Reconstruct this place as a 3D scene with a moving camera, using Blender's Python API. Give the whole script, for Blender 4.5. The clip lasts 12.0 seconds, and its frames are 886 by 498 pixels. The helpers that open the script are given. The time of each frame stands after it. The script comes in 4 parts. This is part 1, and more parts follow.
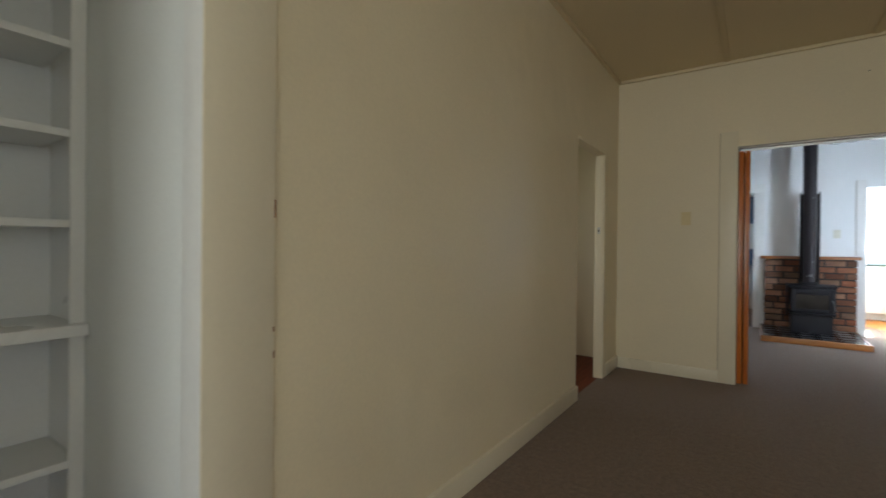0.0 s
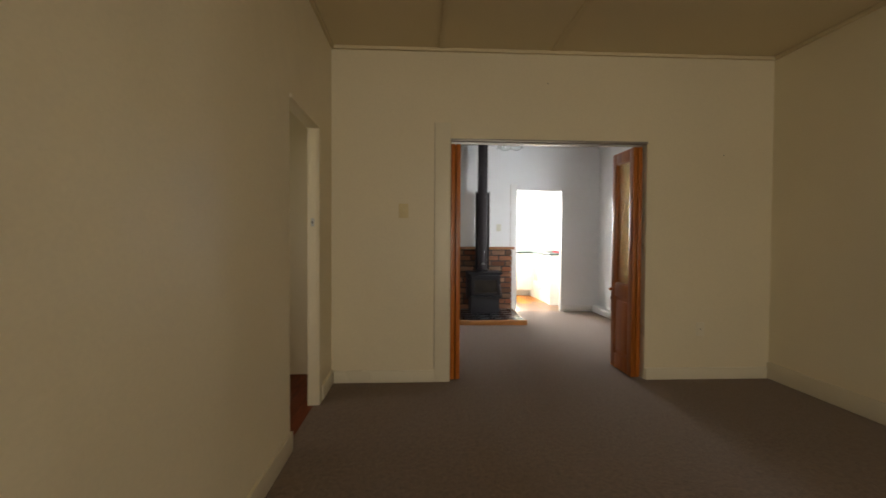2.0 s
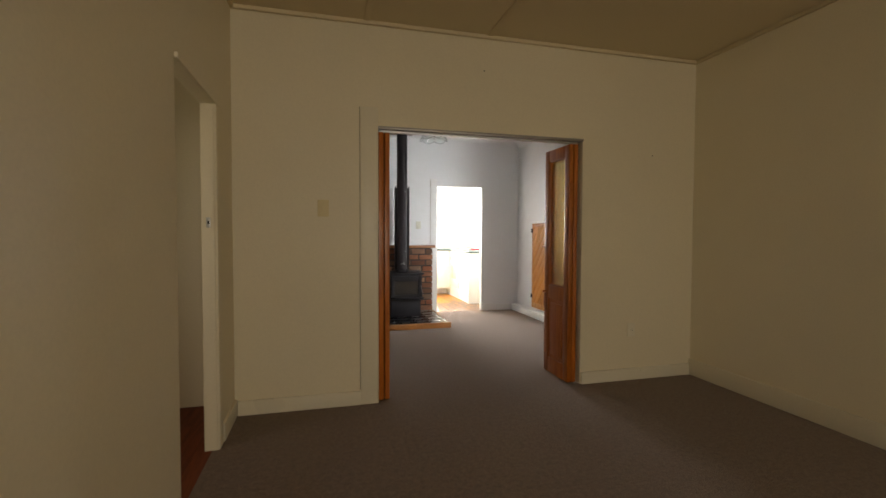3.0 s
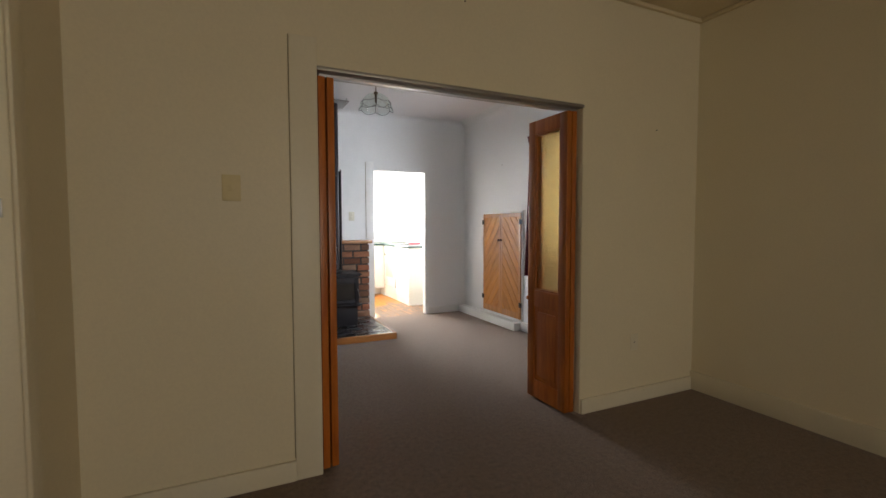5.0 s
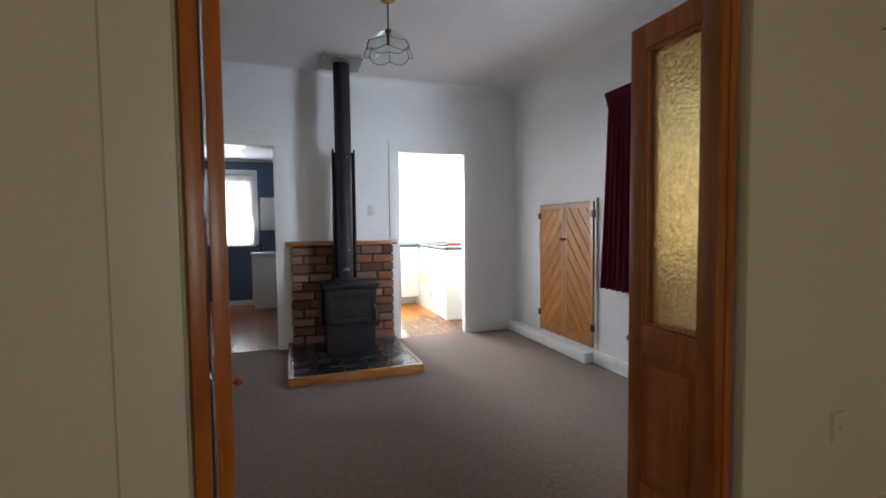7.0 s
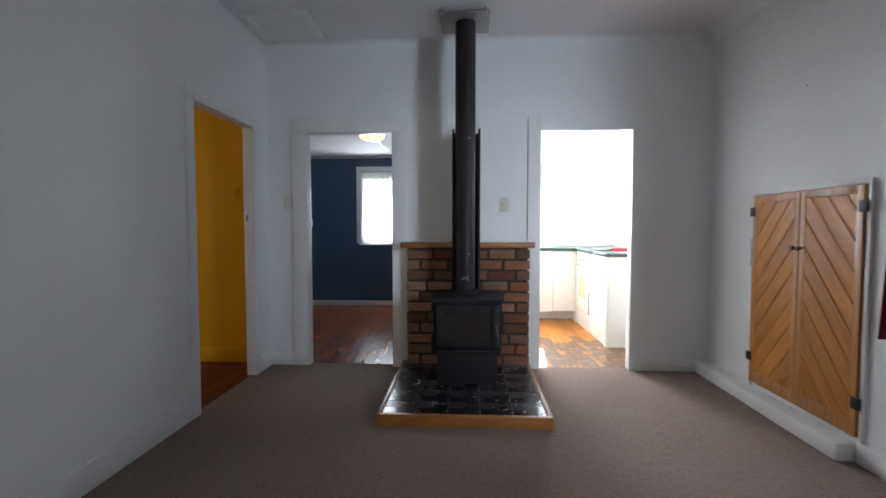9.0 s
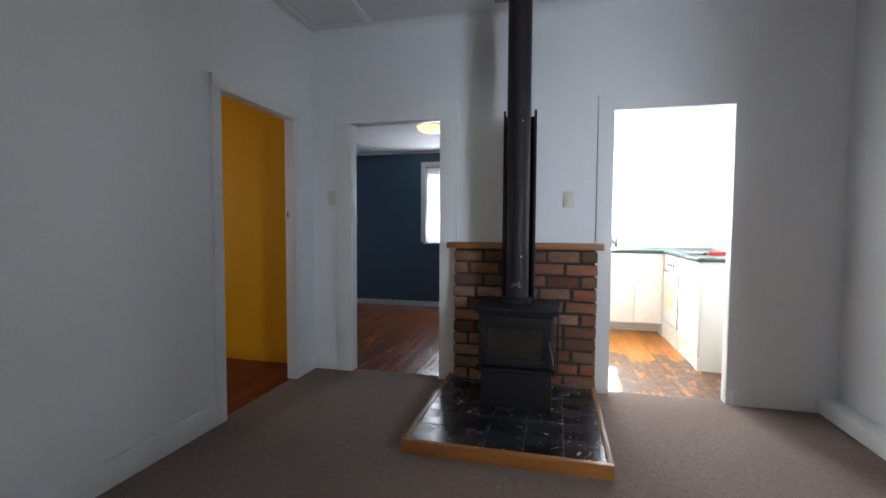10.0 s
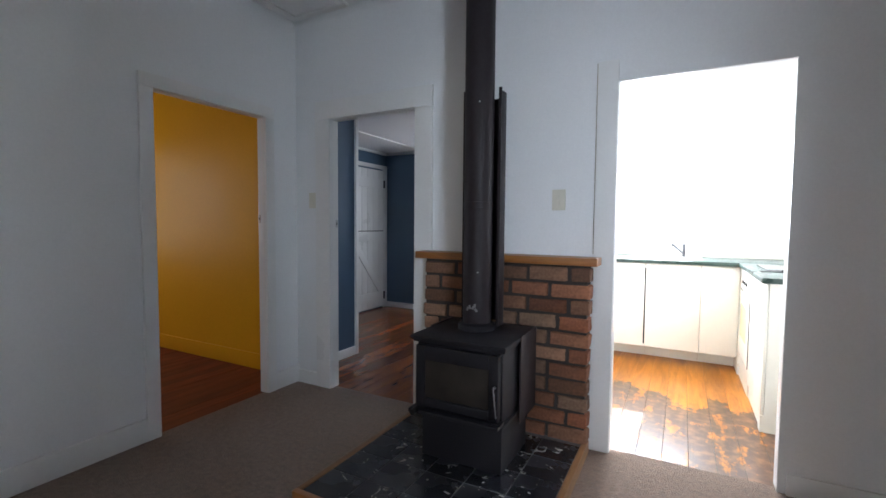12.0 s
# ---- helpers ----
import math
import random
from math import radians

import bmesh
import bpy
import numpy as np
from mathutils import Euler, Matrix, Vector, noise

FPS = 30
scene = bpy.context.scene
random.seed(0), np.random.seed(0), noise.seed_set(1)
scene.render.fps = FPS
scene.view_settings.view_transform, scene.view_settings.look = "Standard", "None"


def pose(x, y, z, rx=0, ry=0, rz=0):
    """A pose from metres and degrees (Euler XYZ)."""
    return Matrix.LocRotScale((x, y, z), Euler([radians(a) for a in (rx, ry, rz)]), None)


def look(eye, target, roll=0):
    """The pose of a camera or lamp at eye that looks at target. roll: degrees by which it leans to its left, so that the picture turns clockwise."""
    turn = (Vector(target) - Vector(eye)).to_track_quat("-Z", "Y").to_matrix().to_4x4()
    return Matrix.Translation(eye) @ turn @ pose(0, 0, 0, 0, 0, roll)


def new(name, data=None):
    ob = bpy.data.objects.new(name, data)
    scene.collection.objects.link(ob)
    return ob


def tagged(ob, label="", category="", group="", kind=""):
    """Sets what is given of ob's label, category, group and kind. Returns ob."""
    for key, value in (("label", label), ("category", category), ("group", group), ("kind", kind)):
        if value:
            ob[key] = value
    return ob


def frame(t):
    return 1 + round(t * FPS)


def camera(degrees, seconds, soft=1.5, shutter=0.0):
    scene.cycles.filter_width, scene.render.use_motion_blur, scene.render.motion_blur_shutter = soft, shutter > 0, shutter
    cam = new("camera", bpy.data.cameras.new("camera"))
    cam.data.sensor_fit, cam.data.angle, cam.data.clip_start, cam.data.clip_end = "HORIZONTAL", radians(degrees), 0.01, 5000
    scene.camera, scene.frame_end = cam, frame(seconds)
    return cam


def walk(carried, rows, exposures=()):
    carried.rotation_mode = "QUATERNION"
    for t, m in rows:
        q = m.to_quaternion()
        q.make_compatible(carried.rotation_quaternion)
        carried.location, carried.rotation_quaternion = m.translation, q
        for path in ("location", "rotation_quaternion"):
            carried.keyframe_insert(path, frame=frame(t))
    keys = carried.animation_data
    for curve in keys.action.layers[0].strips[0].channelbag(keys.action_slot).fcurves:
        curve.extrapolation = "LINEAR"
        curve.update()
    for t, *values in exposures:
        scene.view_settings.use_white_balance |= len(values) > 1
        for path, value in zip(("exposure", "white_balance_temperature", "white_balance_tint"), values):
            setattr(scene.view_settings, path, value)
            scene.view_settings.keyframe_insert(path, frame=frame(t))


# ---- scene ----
cam = camera(89.2, 12.0, shutter=0.4)
PATH = [
    (0, (0.666, 1.301, 1.144), (-0.478, 2.942, 1.134), 0.6),
    (0.5, (0.538, 1.471, 1.15), (-0.314, 3.28, 1.141), 0.5),
    (1, (0.44, 1.699, 1.175), (-0.089, 3.627, 1.149), 0.3),
    (1.5, (0.373, 1.89, 1.181), (0.147, 3.877, 1.144), 0.2),
    (2, (0.28, 2.123, 1.191), (0.384, 4.12, 1.145), 0.3),
    (2.5, (0.211, 2.33, 1.214), (0.551, 4.3, 1.156), 0.2),
    (3, (0.152, 2.563, 1.242), (0.664, 4.496, 1.174), 0.2),
    (3.5, (0.098, 2.768, 1.257), (0.746, 4.659, 1.186), 0.0),
    (5.5, (0.203, 3.9, 1.23), (1.066, 5.701, 1.124), -0.1),
    (6, (0.364, 4.206, 1.211), (1.206, 6.017, 1.106), -0.3),
    (6.5, (0.564, 4.478, 1.198), (1.325, 6.324, 1.096), -0.3),
    (7, (0.748, 4.753, 1.194), (1.398, 6.642, 1.095), -0.6),
    (8.8, (1.235, 5.562, 1.174), (1.192, 7.56, 1.085), -0.1),
    (9, (1.273, 5.64, 1.184), (1.16, 7.634, 1.09), 0.0),
    (9.5, (1.385, 5.859, 1.172), (1.082, 7.834, 1.079), 0.2),
    (10, (1.486, 6.088, 1.181), (1.002, 8.026, 1.079), 0.3),
    (10.5, (1.6, 6.295, 1.187), (0.998, 8.2, 1.09), 0.4),
    (11, (1.771, 6.484, 1.219), (1.053, 8.348, 1.115), 0.5),
    (11.5, (1.992, 6.682, 1.231), (1.158, 8.497, 1.13), 0.6),
    (12, (2.184, 6.887, 1.233), (1.245, 8.65, 1.123), 0.5),
]
walk(cam, [(t, look(eye, target, roll)) for t, eye, target, roll in PATH],
     exposures=[(0, 2.22, 5650, 8), (1.0, 2.14, 6250, 11), (2.0, 2.08, 6750, 13), (3.0, 2.0, 6950, 14), (3.5, 1.98, 6950, 14), (5.5, 1.86, 6300, 14), (7, 1.72, 5950, 14), (9, 1.50, 5850, 13), (12, 1.54, 5850, 13)])

# ---------------------------------------------------------------- light
SUN_DIR = Vector((-0.15, -1.32, -1.0)).normalized()
world = bpy.data.worlds.new("sky")
scene.world = world
world.use_nodes = True
wt = world.node_tree
sky = wt.nodes.new("ShaderNodeTexSky")
sky.sky_type, sky.sun_disc = "NISHITA", False
sky.sun_elevation = math.asin(-SUN_DIR.z)
sky.sun_rotation = math.atan2(-SUN_DIR.x, -SUN_DIR.y)
wt.links.new(sky.outputs[0], wt.nodes["Background"].inputs[0])
wt.nodes["Background"].inputs[1].default_value = 0.05
sun = new("sun", bpy.data.lights.new("sun", "SUN"))
sun.data.energy, sun.data.angle, sun.data.color = 5.0, radians(0.5), (1.0, 0.95, 0.86)
sun.matrix_world = look((0, 0, 20), Vector((0, 0, 20)) + SUN_DIR)


def window_light(name, eye, target, w, h, watts, color):
    lamp = new(name, bpy.data.lights.new(name, "AREA"))
    lamp.data.shape, lamp.data.size, lamp.data.size_y = "RECTANGLE", w, h
    lamp.data.energy, lamp.data.color = watts, color
    lamp.matrix_world = look(eye, target)
    return lamp


window_light("window_light_front", (0.9, -2.82, 1.5), (0.9, 3, 1.60), 1.7, 1.2, 14.0, (1.0, 0.94, 0.80))
# Added lamp that evens out the brightness of the front room's walls.
window_light("fill_light_front_side", (3.22, -0.3, 1.5), (0.0, 0.6, 1.25), 1.7, 1.2, 2.7, (1.0, 0.96, 0.88))
window_light("window_light_side", (3.95, 5.28, 1.65), (3.2, 6.7, 1.45), 1.0, 1.5, 50, (0.86, 0.94, 1.0))
window_light("window_light_kitchen", (1.8, 11.88, 1.6), (1.9, 9, 0.9), 0.95, 0.95, 46, (0.97, 0.99, 1.0))
# Extra lamp to whiten the kitchen walls, from an invented side window.
window_light("fill_light_kitchen_side", (3.2, 10.6, 1.6), (1.0, 10.6, 1.4), 1.2, 0.85, 9, (0.97, 0.99, 1.0))
window_light("window_light_laundry", (-0.02, 12.37, 1.5), (-0.1, 10, 1.1), 0.5, 1.0, 6.3, (0.95, 0.98, 1.0))
# Added lamp that lights the yellow wall; its real source is unknown.
window_light("fill_light_bedroom", (-3.36, 8.35, 1.45), (-0.5, 8.6, 1.2), 1.15, 1.15, 3.4, (1.0, 0.97, 0.9))
# Fill lamp for the dark passage; no window is known there.
window_light("fill_light_passage", (-1.75, 4.7, 1.45), (-0.5, 4.8, 1.1), 0.9, 1.0, 0.7, (1.0, 0.84, 0.64))

# ---------------------------------------------------------------- materials
def material(name, color, rough=0.6, metal=0.0, var=0.06, grain=40.0, big=1.5, bump=0.15, dist=0.002, coat=0.0, rand=0.0, spec=0.5, hue=0.0, wave=0.0):
    """Paint, metal and the like: two scales of variation and a fine relief."""
    m = bpy.data.materials.new(name)
    m.use_nodes = True
    t = m.node_tree
    b = t.nodes["Principled BSDF"]
    b.inputs["Roughness"].default_value, b.inputs["Metallic"].default_value = rough, metal
    b.inputs["Coat Weight"].default_value = coat
    b.inputs["Specular IOR Level"].default_value = spec
    co = t.nodes.new("ShaderNodeTexCoord")
    n1, n2 = t.nodes.new("ShaderNodeTexNoise"), t.nodes.new("ShaderNodeTexNoise")
    n1.inputs["Scale"].default_value, n2.inputs["Scale"].default_value = grain, big
    n1.inputs["Detail"].default_value, n2.inputs["Detail"].default_value = 4, 5
    for n in (n1, n2):
        t.links.new(co.outputs["Object"], n.inputs["Vector"])
    add = t.nodes.new("ShaderNodeMath")
    add.operation = "ADD"
    t.links.new(n1.outputs["Fac"], add.inputs[0])
    t.links.new(n2.outputs["Fac"], add.inputs[1])
    mr = t.nodes.new("ShaderNodeMapRange")
    mr.inputs["From Min"].default_value, mr.inputs["From Max"].default_value = 0.6, 1.4
    mr.inputs["To Min"].default_value, mr.inputs["To Max"].default_value = 1 - var, 1 + var
    t.links.new(add.outputs[0], mr.inputs["Value"])
    hsv = t.nodes.new("ShaderNodeHueSaturation")
    hsv.inputs["Color"].default_value = (*color, 1)
    if rand:
        info = t.nodes.new("ShaderNodeObjectInfo")
        r = t.nodes.new("ShaderNodeMapRange")
        r.inputs["To Min"].default_value, r.inputs["To Max"].default_value = 1 - rand, 1 + rand
        t.links.new(info.outputs["Random"], r.inputs["Value"])
        mul = t.nodes.new("ShaderNodeMath")
        mul.operation = "MULTIPLY"
        t.links.new(mr.outputs[0], mul.inputs[0])
        t.links.new(r.outputs[0], mul.inputs[1])
        t.links.new(mul.outputs[0], hsv.inputs["Value"])
        if hue:
            frac, h = t.nodes.new("ShaderNodeMath"), t.nodes.new("ShaderNodeMapRange")
            frac.operation, frac.inputs[1].default_value = "PINGPONG", 0.13
            t.links.new(info.outputs["Random"], frac.inputs[0])
            h.inputs["From Max"].default_value = 0.13
            h.inputs["To Min"].default_value, h.inputs["To Max"].default_value = 0.5 - hue, 0.5 + hue
            t.links.new(frac.outputs[0], h.inputs["Value"])
            t.links.new(h.outputs[0], hsv.inputs["Hue"])
            s_ = t.nodes.new("ShaderNodeMapRange")
            s_.inputs["From Max"].default_value = 0.13
            s_.inputs["To Min"].default_value, s_.inputs["To Max"].default_value = 1.1, 0.8
            t.links.new(frac.outputs[0], s_.inputs["Value"])
            t.links.new(s_.outputs[0], hsv.inputs["Saturation"])
    else:
        t.links.new(mr.outputs[0], hsv.inputs["Value"])
    t.links.new(hsv.outputs[0], b.inputs["Base Color"])
    rr = t.nodes.new("ShaderNodeMapRange")
    rr.inputs["From Min"].default_value, rr.inputs["From Max"].default_value = 0.3, 0.7
    rr.inputs["To Min"].default_value, rr.inputs["To Max"].default_value = max(rough - 0.06, 0.02), min(rough + 0.08, 1)
    t.links.new(n2.outputs["Fac"], rr.inputs["Value"])
    t.links.new(rr.outputs[0], b.inputs["Roughness"])
    bp = t.nodes.new("ShaderNodeBump")
    bp.inputs["Strength"].default_value, bp.inputs["Distance"].default_value = bump, dist
    t.links.new(n1.outputs["Fac"], bp.inputs["Height"])
    if wave:
        wv, wn = t.nodes.new("ShaderNodeBump"), t.nodes.new("ShaderNodeTexNoise")
        wn.inputs["Scale"].default_value, wn.inputs["Detail"].default_value = 2.2, 2
        t.links.new(co.outputs["Object"], wn.inputs["Vector"])
        wv.inputs["Strength"].default_value, wv.inputs["Distance"].default_value = 1.0, wave
        t.links.new(wn.outputs["Fac"], wv.inputs["Height"])
        t.links.new(wv.outputs[0], bp.inputs["Normal"])
    t.links.new(bp.outputs[0], b.inputs["Normal"])
    return m


def wood(name, dark, light, rough=0.35, scale=(3, 3, 0.35), coat=0.3, rand=0.15, rings=6.0, spec=0.5):
    """Stained or varnished timber with the grain along the axis of the smallest scale."""
    m = bpy.data.materials.new(name)
    m.use_nodes = True
    t = m.node_tree
    b = t.nodes["Principled BSDF"]
    b.inputs["Roughness"].default_value, b.inputs["Coat Weight"].default_value = rough, coat
    b.inputs["Coat Roughness"].default_value, b.inputs["Specular IOR Level"].default_value = 0.25, spec
    co, mp = t.nodes.new("ShaderNodeTexCoord"), t.nodes.new("ShaderNodeMapping")
    mp.inputs["Scale"].default_value = scale
    info = t.nodes.new("ShaderNodeObjectInfo")
    off = t.nodes.new("ShaderNodeMath")
    off.operation, off.inputs[1].default_value = "MULTIPLY", 37.0
    t.links.new(info.outputs["Random"], off.inputs[0])
    t.links.new(off.outputs[0], mp.inputs["Location"])
    t.links.new(co.outputs["Object"], mp.inputs["Vector"])
    n1, n2 = t.nodes.new("ShaderNodeTexNoise"), t.nodes.new("ShaderNodeTexNoise")
    n1.inputs["Scale"].default_value, n1.inputs["Detail"].default_value, n1.inputs["Distortion"].default_value = rings, 6, 1.2
    n2.inputs["Scale"].default_value, n2.inputs["Detail"].default_value = rings * 9, 3
    for n in (n1, n2):
        t.links.new(mp.outputs[0], n.inputs["Vector"])
    mix = t.nodes.new("ShaderNodeMath")
    mix.operation, mix.inputs[1].default_value = "MULTIPLY_ADD", 0.35
    t.links.new(n2.outputs["Fac"], mix.inputs[0])
    t.links.new(n1.outputs["Fac"], mix.inputs[2])
    ramp = t.nodes.new("ShaderNodeValToRGB")
    ramp.color_ramp.elements[0].position, ramp.color_ramp.elements[1].position = 0.45, 0.9
    ramp.color_ramp.elements[0].color, ramp.color_ramp.elements[1].color = (*dark, 1), (*light, 1)
    t.links.new(mix.outputs[0], ramp.inputs[0])
    hsv = t.nodes.new("ShaderNodeHueSaturation")
    r = t.nodes.new("ShaderNodeMapRange")
    r.inputs["To Min"].default_value, r.inputs["To Max"].default_value = 1 - rand, 1 + rand
    t.links.new(info.outputs["Random"], r.inputs["Value"])
    t.links.new(r.outputs[0], hsv.inputs["Value"])
    t.links.new(ramp.outputs[0], hsv.inputs["Color"])
    t.links.new(hsv.outputs[0], b.inputs["Base Color"])
    bp = t.nodes.new("ShaderNodeBump")
    bp.inputs["Strength"].default_value, bp.inputs["Distance"].default_value = 0.12, 0.002
    t.links.new(mix.outputs[0], bp.inputs["Height"])
    t.links.new(bp.outputs[0], b.inputs["Normal"])
    return m


def glass(name, color=(1, 1, 1), rough=0.0, bump=0.0, scale=40.0):
    m = bpy.data.materials.new(name)
    m.use_nodes = True
    t = m.node_tree
    b = t.nodes["Principled BSDF"]
    b.inputs["Base Color"].default_value = (*color, 1)
    b.inputs["Transmission Weight"].default_value, b.inputs["Roughness"].default_value = 1.0, rough
    b.inputs["IOR"].default_value = 1.45
    if bump:
        co, n = t.nodes.new("ShaderNodeTexCoord"), t.nodes.new("ShaderNodeTexNoise")
        n.inputs["Scale"].default_value, n.inputs["Detail"].default_value, n.inputs["Distortion"].default_value = scale, 2, 0.8
        t.links.new(co.outputs["Object"], n.inputs["Vector"])
        bp = t.nodes.new("ShaderNodeBump")
        bp.inputs["Strength"].default_value, bp.inputs["Distance"].default_value = bump, 0.01
        t.links.new(n.outputs["Fac"], bp.inputs["Height"])
        t.links.new(bp.outputs[0], b.inputs["Normal"])
    return m


def thin_glass(name, color):
    """Clear sheet: see-through, with a little gloss."""
    m = bpy.data.materials.new(name)
    m.use_nodes = True
    t = m.node_tree
    clear, gloss, mix = (t.nodes.new("ShaderNode" + k) for k in ("BsdfTransparent", "BsdfGlossy", "MixShader"))
    clear.inputs["Color"].default_value = (*color, 1)
    gloss.inputs["Roughness"].default_value, mix.inputs[0].default_value = 0.08, 0.14
    t.links.new(clear.outputs[0], mix.inputs[1])
    t.links.new(gloss.outputs[0], mix.inputs[2])
    t.links.new(mix.outputs[0], t.nodes["Material Output"].inputs["Surface"])
    return m


def translucent(name, color):
    m = bpy.data.materials.new(name)
    m.use_nodes = True
    t = m.node_tree
    b = t.nodes["Principled BSDF"]
    b.inputs["Base Color"].default_value, b.inputs["Roughness"].default_value = (*color, 1), 0.9
    tr, mix = t.nodes.new("ShaderNodeBsdfTranslucent"), t.nodes.new("ShaderNodeMixShader")
    tr.inputs["Color"].default_value = (*color, 1)
    mix.inputs[0].default_value = 0.7
    t.links.new(b.outputs[0], mix.inputs[1])
    t.links.new(tr.outputs[0], mix.inputs[2])
    t.links.new(mix.outputs[0], t.nodes["Material Output"].inputs["Surface"])
    return m


CREAM = material("cream_wall_paint", (0.78, 0.69, 0.50), 0.5, var=0.05, grain=90, big=0.9, bump=0.14, wave=0.022)
WHITE = material("cool_white_wall_paint", (0.80, 0.81, 0.81), 0.5, var=0.04, grain=90, big=0.9, bump=0.14, wave=0.016)
ALCOVE = material("white_alcove_paint", (0.80, 0.82, 0.80), 0.45, var=0.04, grain=90, big=0.9, bump=0.12, wave=0.012)
KITCHEN_WHITE = material("kitchen_white_paint", (0.86, 0.86, 0.83), 0.45, var=0.02, grain=80)
TRIM = material("gloss_white_trim_paint", (0.80, 0.80, 0.78), 0.32, var=0.03, grain=60, bump=0.1)
TRIM_CREAM = material("gloss_cream_trim_paint", (0.78, 0.71, 0.55), 0.32, var=0.03, grain=60, bump=0.1)
CEIL1 = material("cream_ceiling_paint", (0.71, 0.60, 0.39), 0.7, var=0.04, grain=60, big=0.8)
CEIL2 = material("white_ceiling_paint", (0.80, 0.79, 0.80), 0.7, var=0.03, grain=60, big=0.8)
BLUE = material("slate_blue_wall_paint", (0.074, 0.124, 0.192), 0.40, var=0.06, grain=60, big=1.2)
YELLOW = material("mustard_yellow_wall_paint", (0.72, 0.38, 0.012), 0.40, var=0.05, grain=60, big=1.2, spec=0.16)
IRON = material("black_stove_enamel", (0.014, 0.013, 0.016), 0.5, var=0.35, grain=120, big=5, bump=0.15, spec=0.25)
FLUE = material("dark_flue_enamel", (0.020, 0.015, 0.018), 0.50, var=0.25, grain=50, big=4, bump=0.08, spec=0.28)
SCUFF = material("grey_enamel_scuff", (0.16, 0.15, 0.15), 0.6, var=0.3, grain=300)
STEEL = material("brushed_steel", (0.55, 0.55, 0.54), 0.3, 1.0, var=0.1, grain=80)
CHROME = material("dull_chrome", (0.16, 0.16, 0.17), 0.3, 0.9, var=0.1)
PLATE = material("grey_flue_plate", (0.33, 0.31, 0.29), 0.4, 0.7, var=0.1)
BRASS = material("antique_brass", (0.42, 0.27, 0.10), 0.35, 1.0, var=0.15)
BRONZE = material("dark_bronze", (0.10, 0.06, 0.028), 0.4, 0.9, var=0.2)
LEAD = material("dark_lead_came", (0.035, 0.032, 0.030), 0.5, 0.5, var=0.2)
BLACKIRON = material("black_iron", (0.02, 0.02, 0.02), 0.5, 0.6, var=0.2)
PLASTIC_WHITE = material("aged_white_switch_plastic", (0.70, 0.68, 0.58), 0.35, var=0.04)
PLASTIC = material("ivory_switch_plastic", (0.72, 0.60, 0.33), 0.45, var=0.04)
BRICK = material("fired_clay_brick", (0.205, 0.094, 0.048), 0.85, var=0.45, grain=60, big=9, bump=0.6, dist=0.004, rand=0.45, hue=0.012)
JOINT = material("shaded_open_joint", (0.36, 0.30, 0.20), 0.9, var=0.2)
GROUT = material("pale_grey_grout", (0.17, 0.165, 0.16), 0.8, var=0.3, grain=60, big=7)
MORTAR = material("sooty_mortar", (0.045, 0.036, 0.032), 0.95, var=0.25, grain=90, big=6, bump=0.6, dist=0.004)
CURTAIN = material("burgundy_curtain_cloth", (0.12, 0.006, 0.022), 0.9, var=0.2, grain=250, big=4, bump=0.3)
GREENTOP = material("dark_green_laminate", (0.034, 0.060, 0.048), 0.3, var=0.25, grain=200, big=20)
CAB = material("white_cabinet_laminate", (0.80, 0.77, 0.67), 0.35, var=0.02)
RED = material("red_plastic", (0.6, 0.02, 0.03), 0.35, var=0.05)
HOB = material("black_ceramic_hob", (0.02, 0.02, 0.022), 0.1, var=0.1)
SOOTGLASS = material("sooty_stove_glass", (0.030, 0.025, 0.021), 0.14, var=0.4, grain=8, big=4, bump=0.02)
GRASS = material("grass_outside", (0.07, 0.11, 0.04), 0.9, var=0.4, grain=3, big=0.3)
# Emissive white, so that the view out of the kitchen window burns out.
BACKDROP_GLOW = material("glowing_white_backdrop", (0.8, 0.8, 0.8), 0.9)
BACKDROP_GLOW.node_tree.nodes["Principled BSDF"].inputs["Emission Color"].default_value = (0.95, 0.98, 1.0, 1)
BACKDROP_GLOW.node_tree.nodes["Principled BSDF"].inputs["Emission Strength"].default_value = 1.0
ADDED_EAVE = material("added_eave_paint", (0.6, 0.6, 0.58), 0.7)
DOORWOOD = wood("varnished_rimu_door_wood", (0.34, 0.086, 0.010), (0.53, 0.164, 0.022), 0.30, coat=0.25)
PINE = wood("golden_pine_board", (0.36, 0.14, 0.028), (0.58, 0.26, 0.065), 0.4, rand=0.12)
# Darker copy of the honey pine: some wear, plus shade put into the colour.
SHADED_SIDETRIM = wood("shaded_worn_pine_side_trim", (0.14, 0.062, 0.020), (0.27, 0.130, 0.045), 0.5, scale=(3, 0.35, 3), rand=0.1)
KNOBWOOD = wood("dark_knob_wood", (0.14, 0.045, 0.016), (0.25, 0.090, 0.034), 0.35)
HEARTHWOOD = wood("honey_pine_trim", (0.23, 0.080, 0.014), (0.40, 0.155, 0.032), 0.4, scale=(0.35, 3, 3), rand=0.1)
FLOORWOOD = wood("polished_rimu_boards", (0.13, 0.040, 0.014), (0.29, 0.092, 0.024), 0.26, scale=(3, 0.45, 3), coat=0.25, rand=0.24, rings=2.6, spec=0.35)
KFLOORWOOD = wood("worn_rimu_boards", (0.30, 0.098, 0.012), (0.54, 0.205, 0.024), 0.30, scale=(3, 0.3, 3), coat=0.14, rand=0.15, spec=0.25)
REDFLOOR = wood("red_stained_boards", (0.10, 0.020, 0.008), (0.21, 0.050, 0.018), 0.5, scale=(3, 0.3, 3), coat=0.0, rand=0.15, spec=0.2)
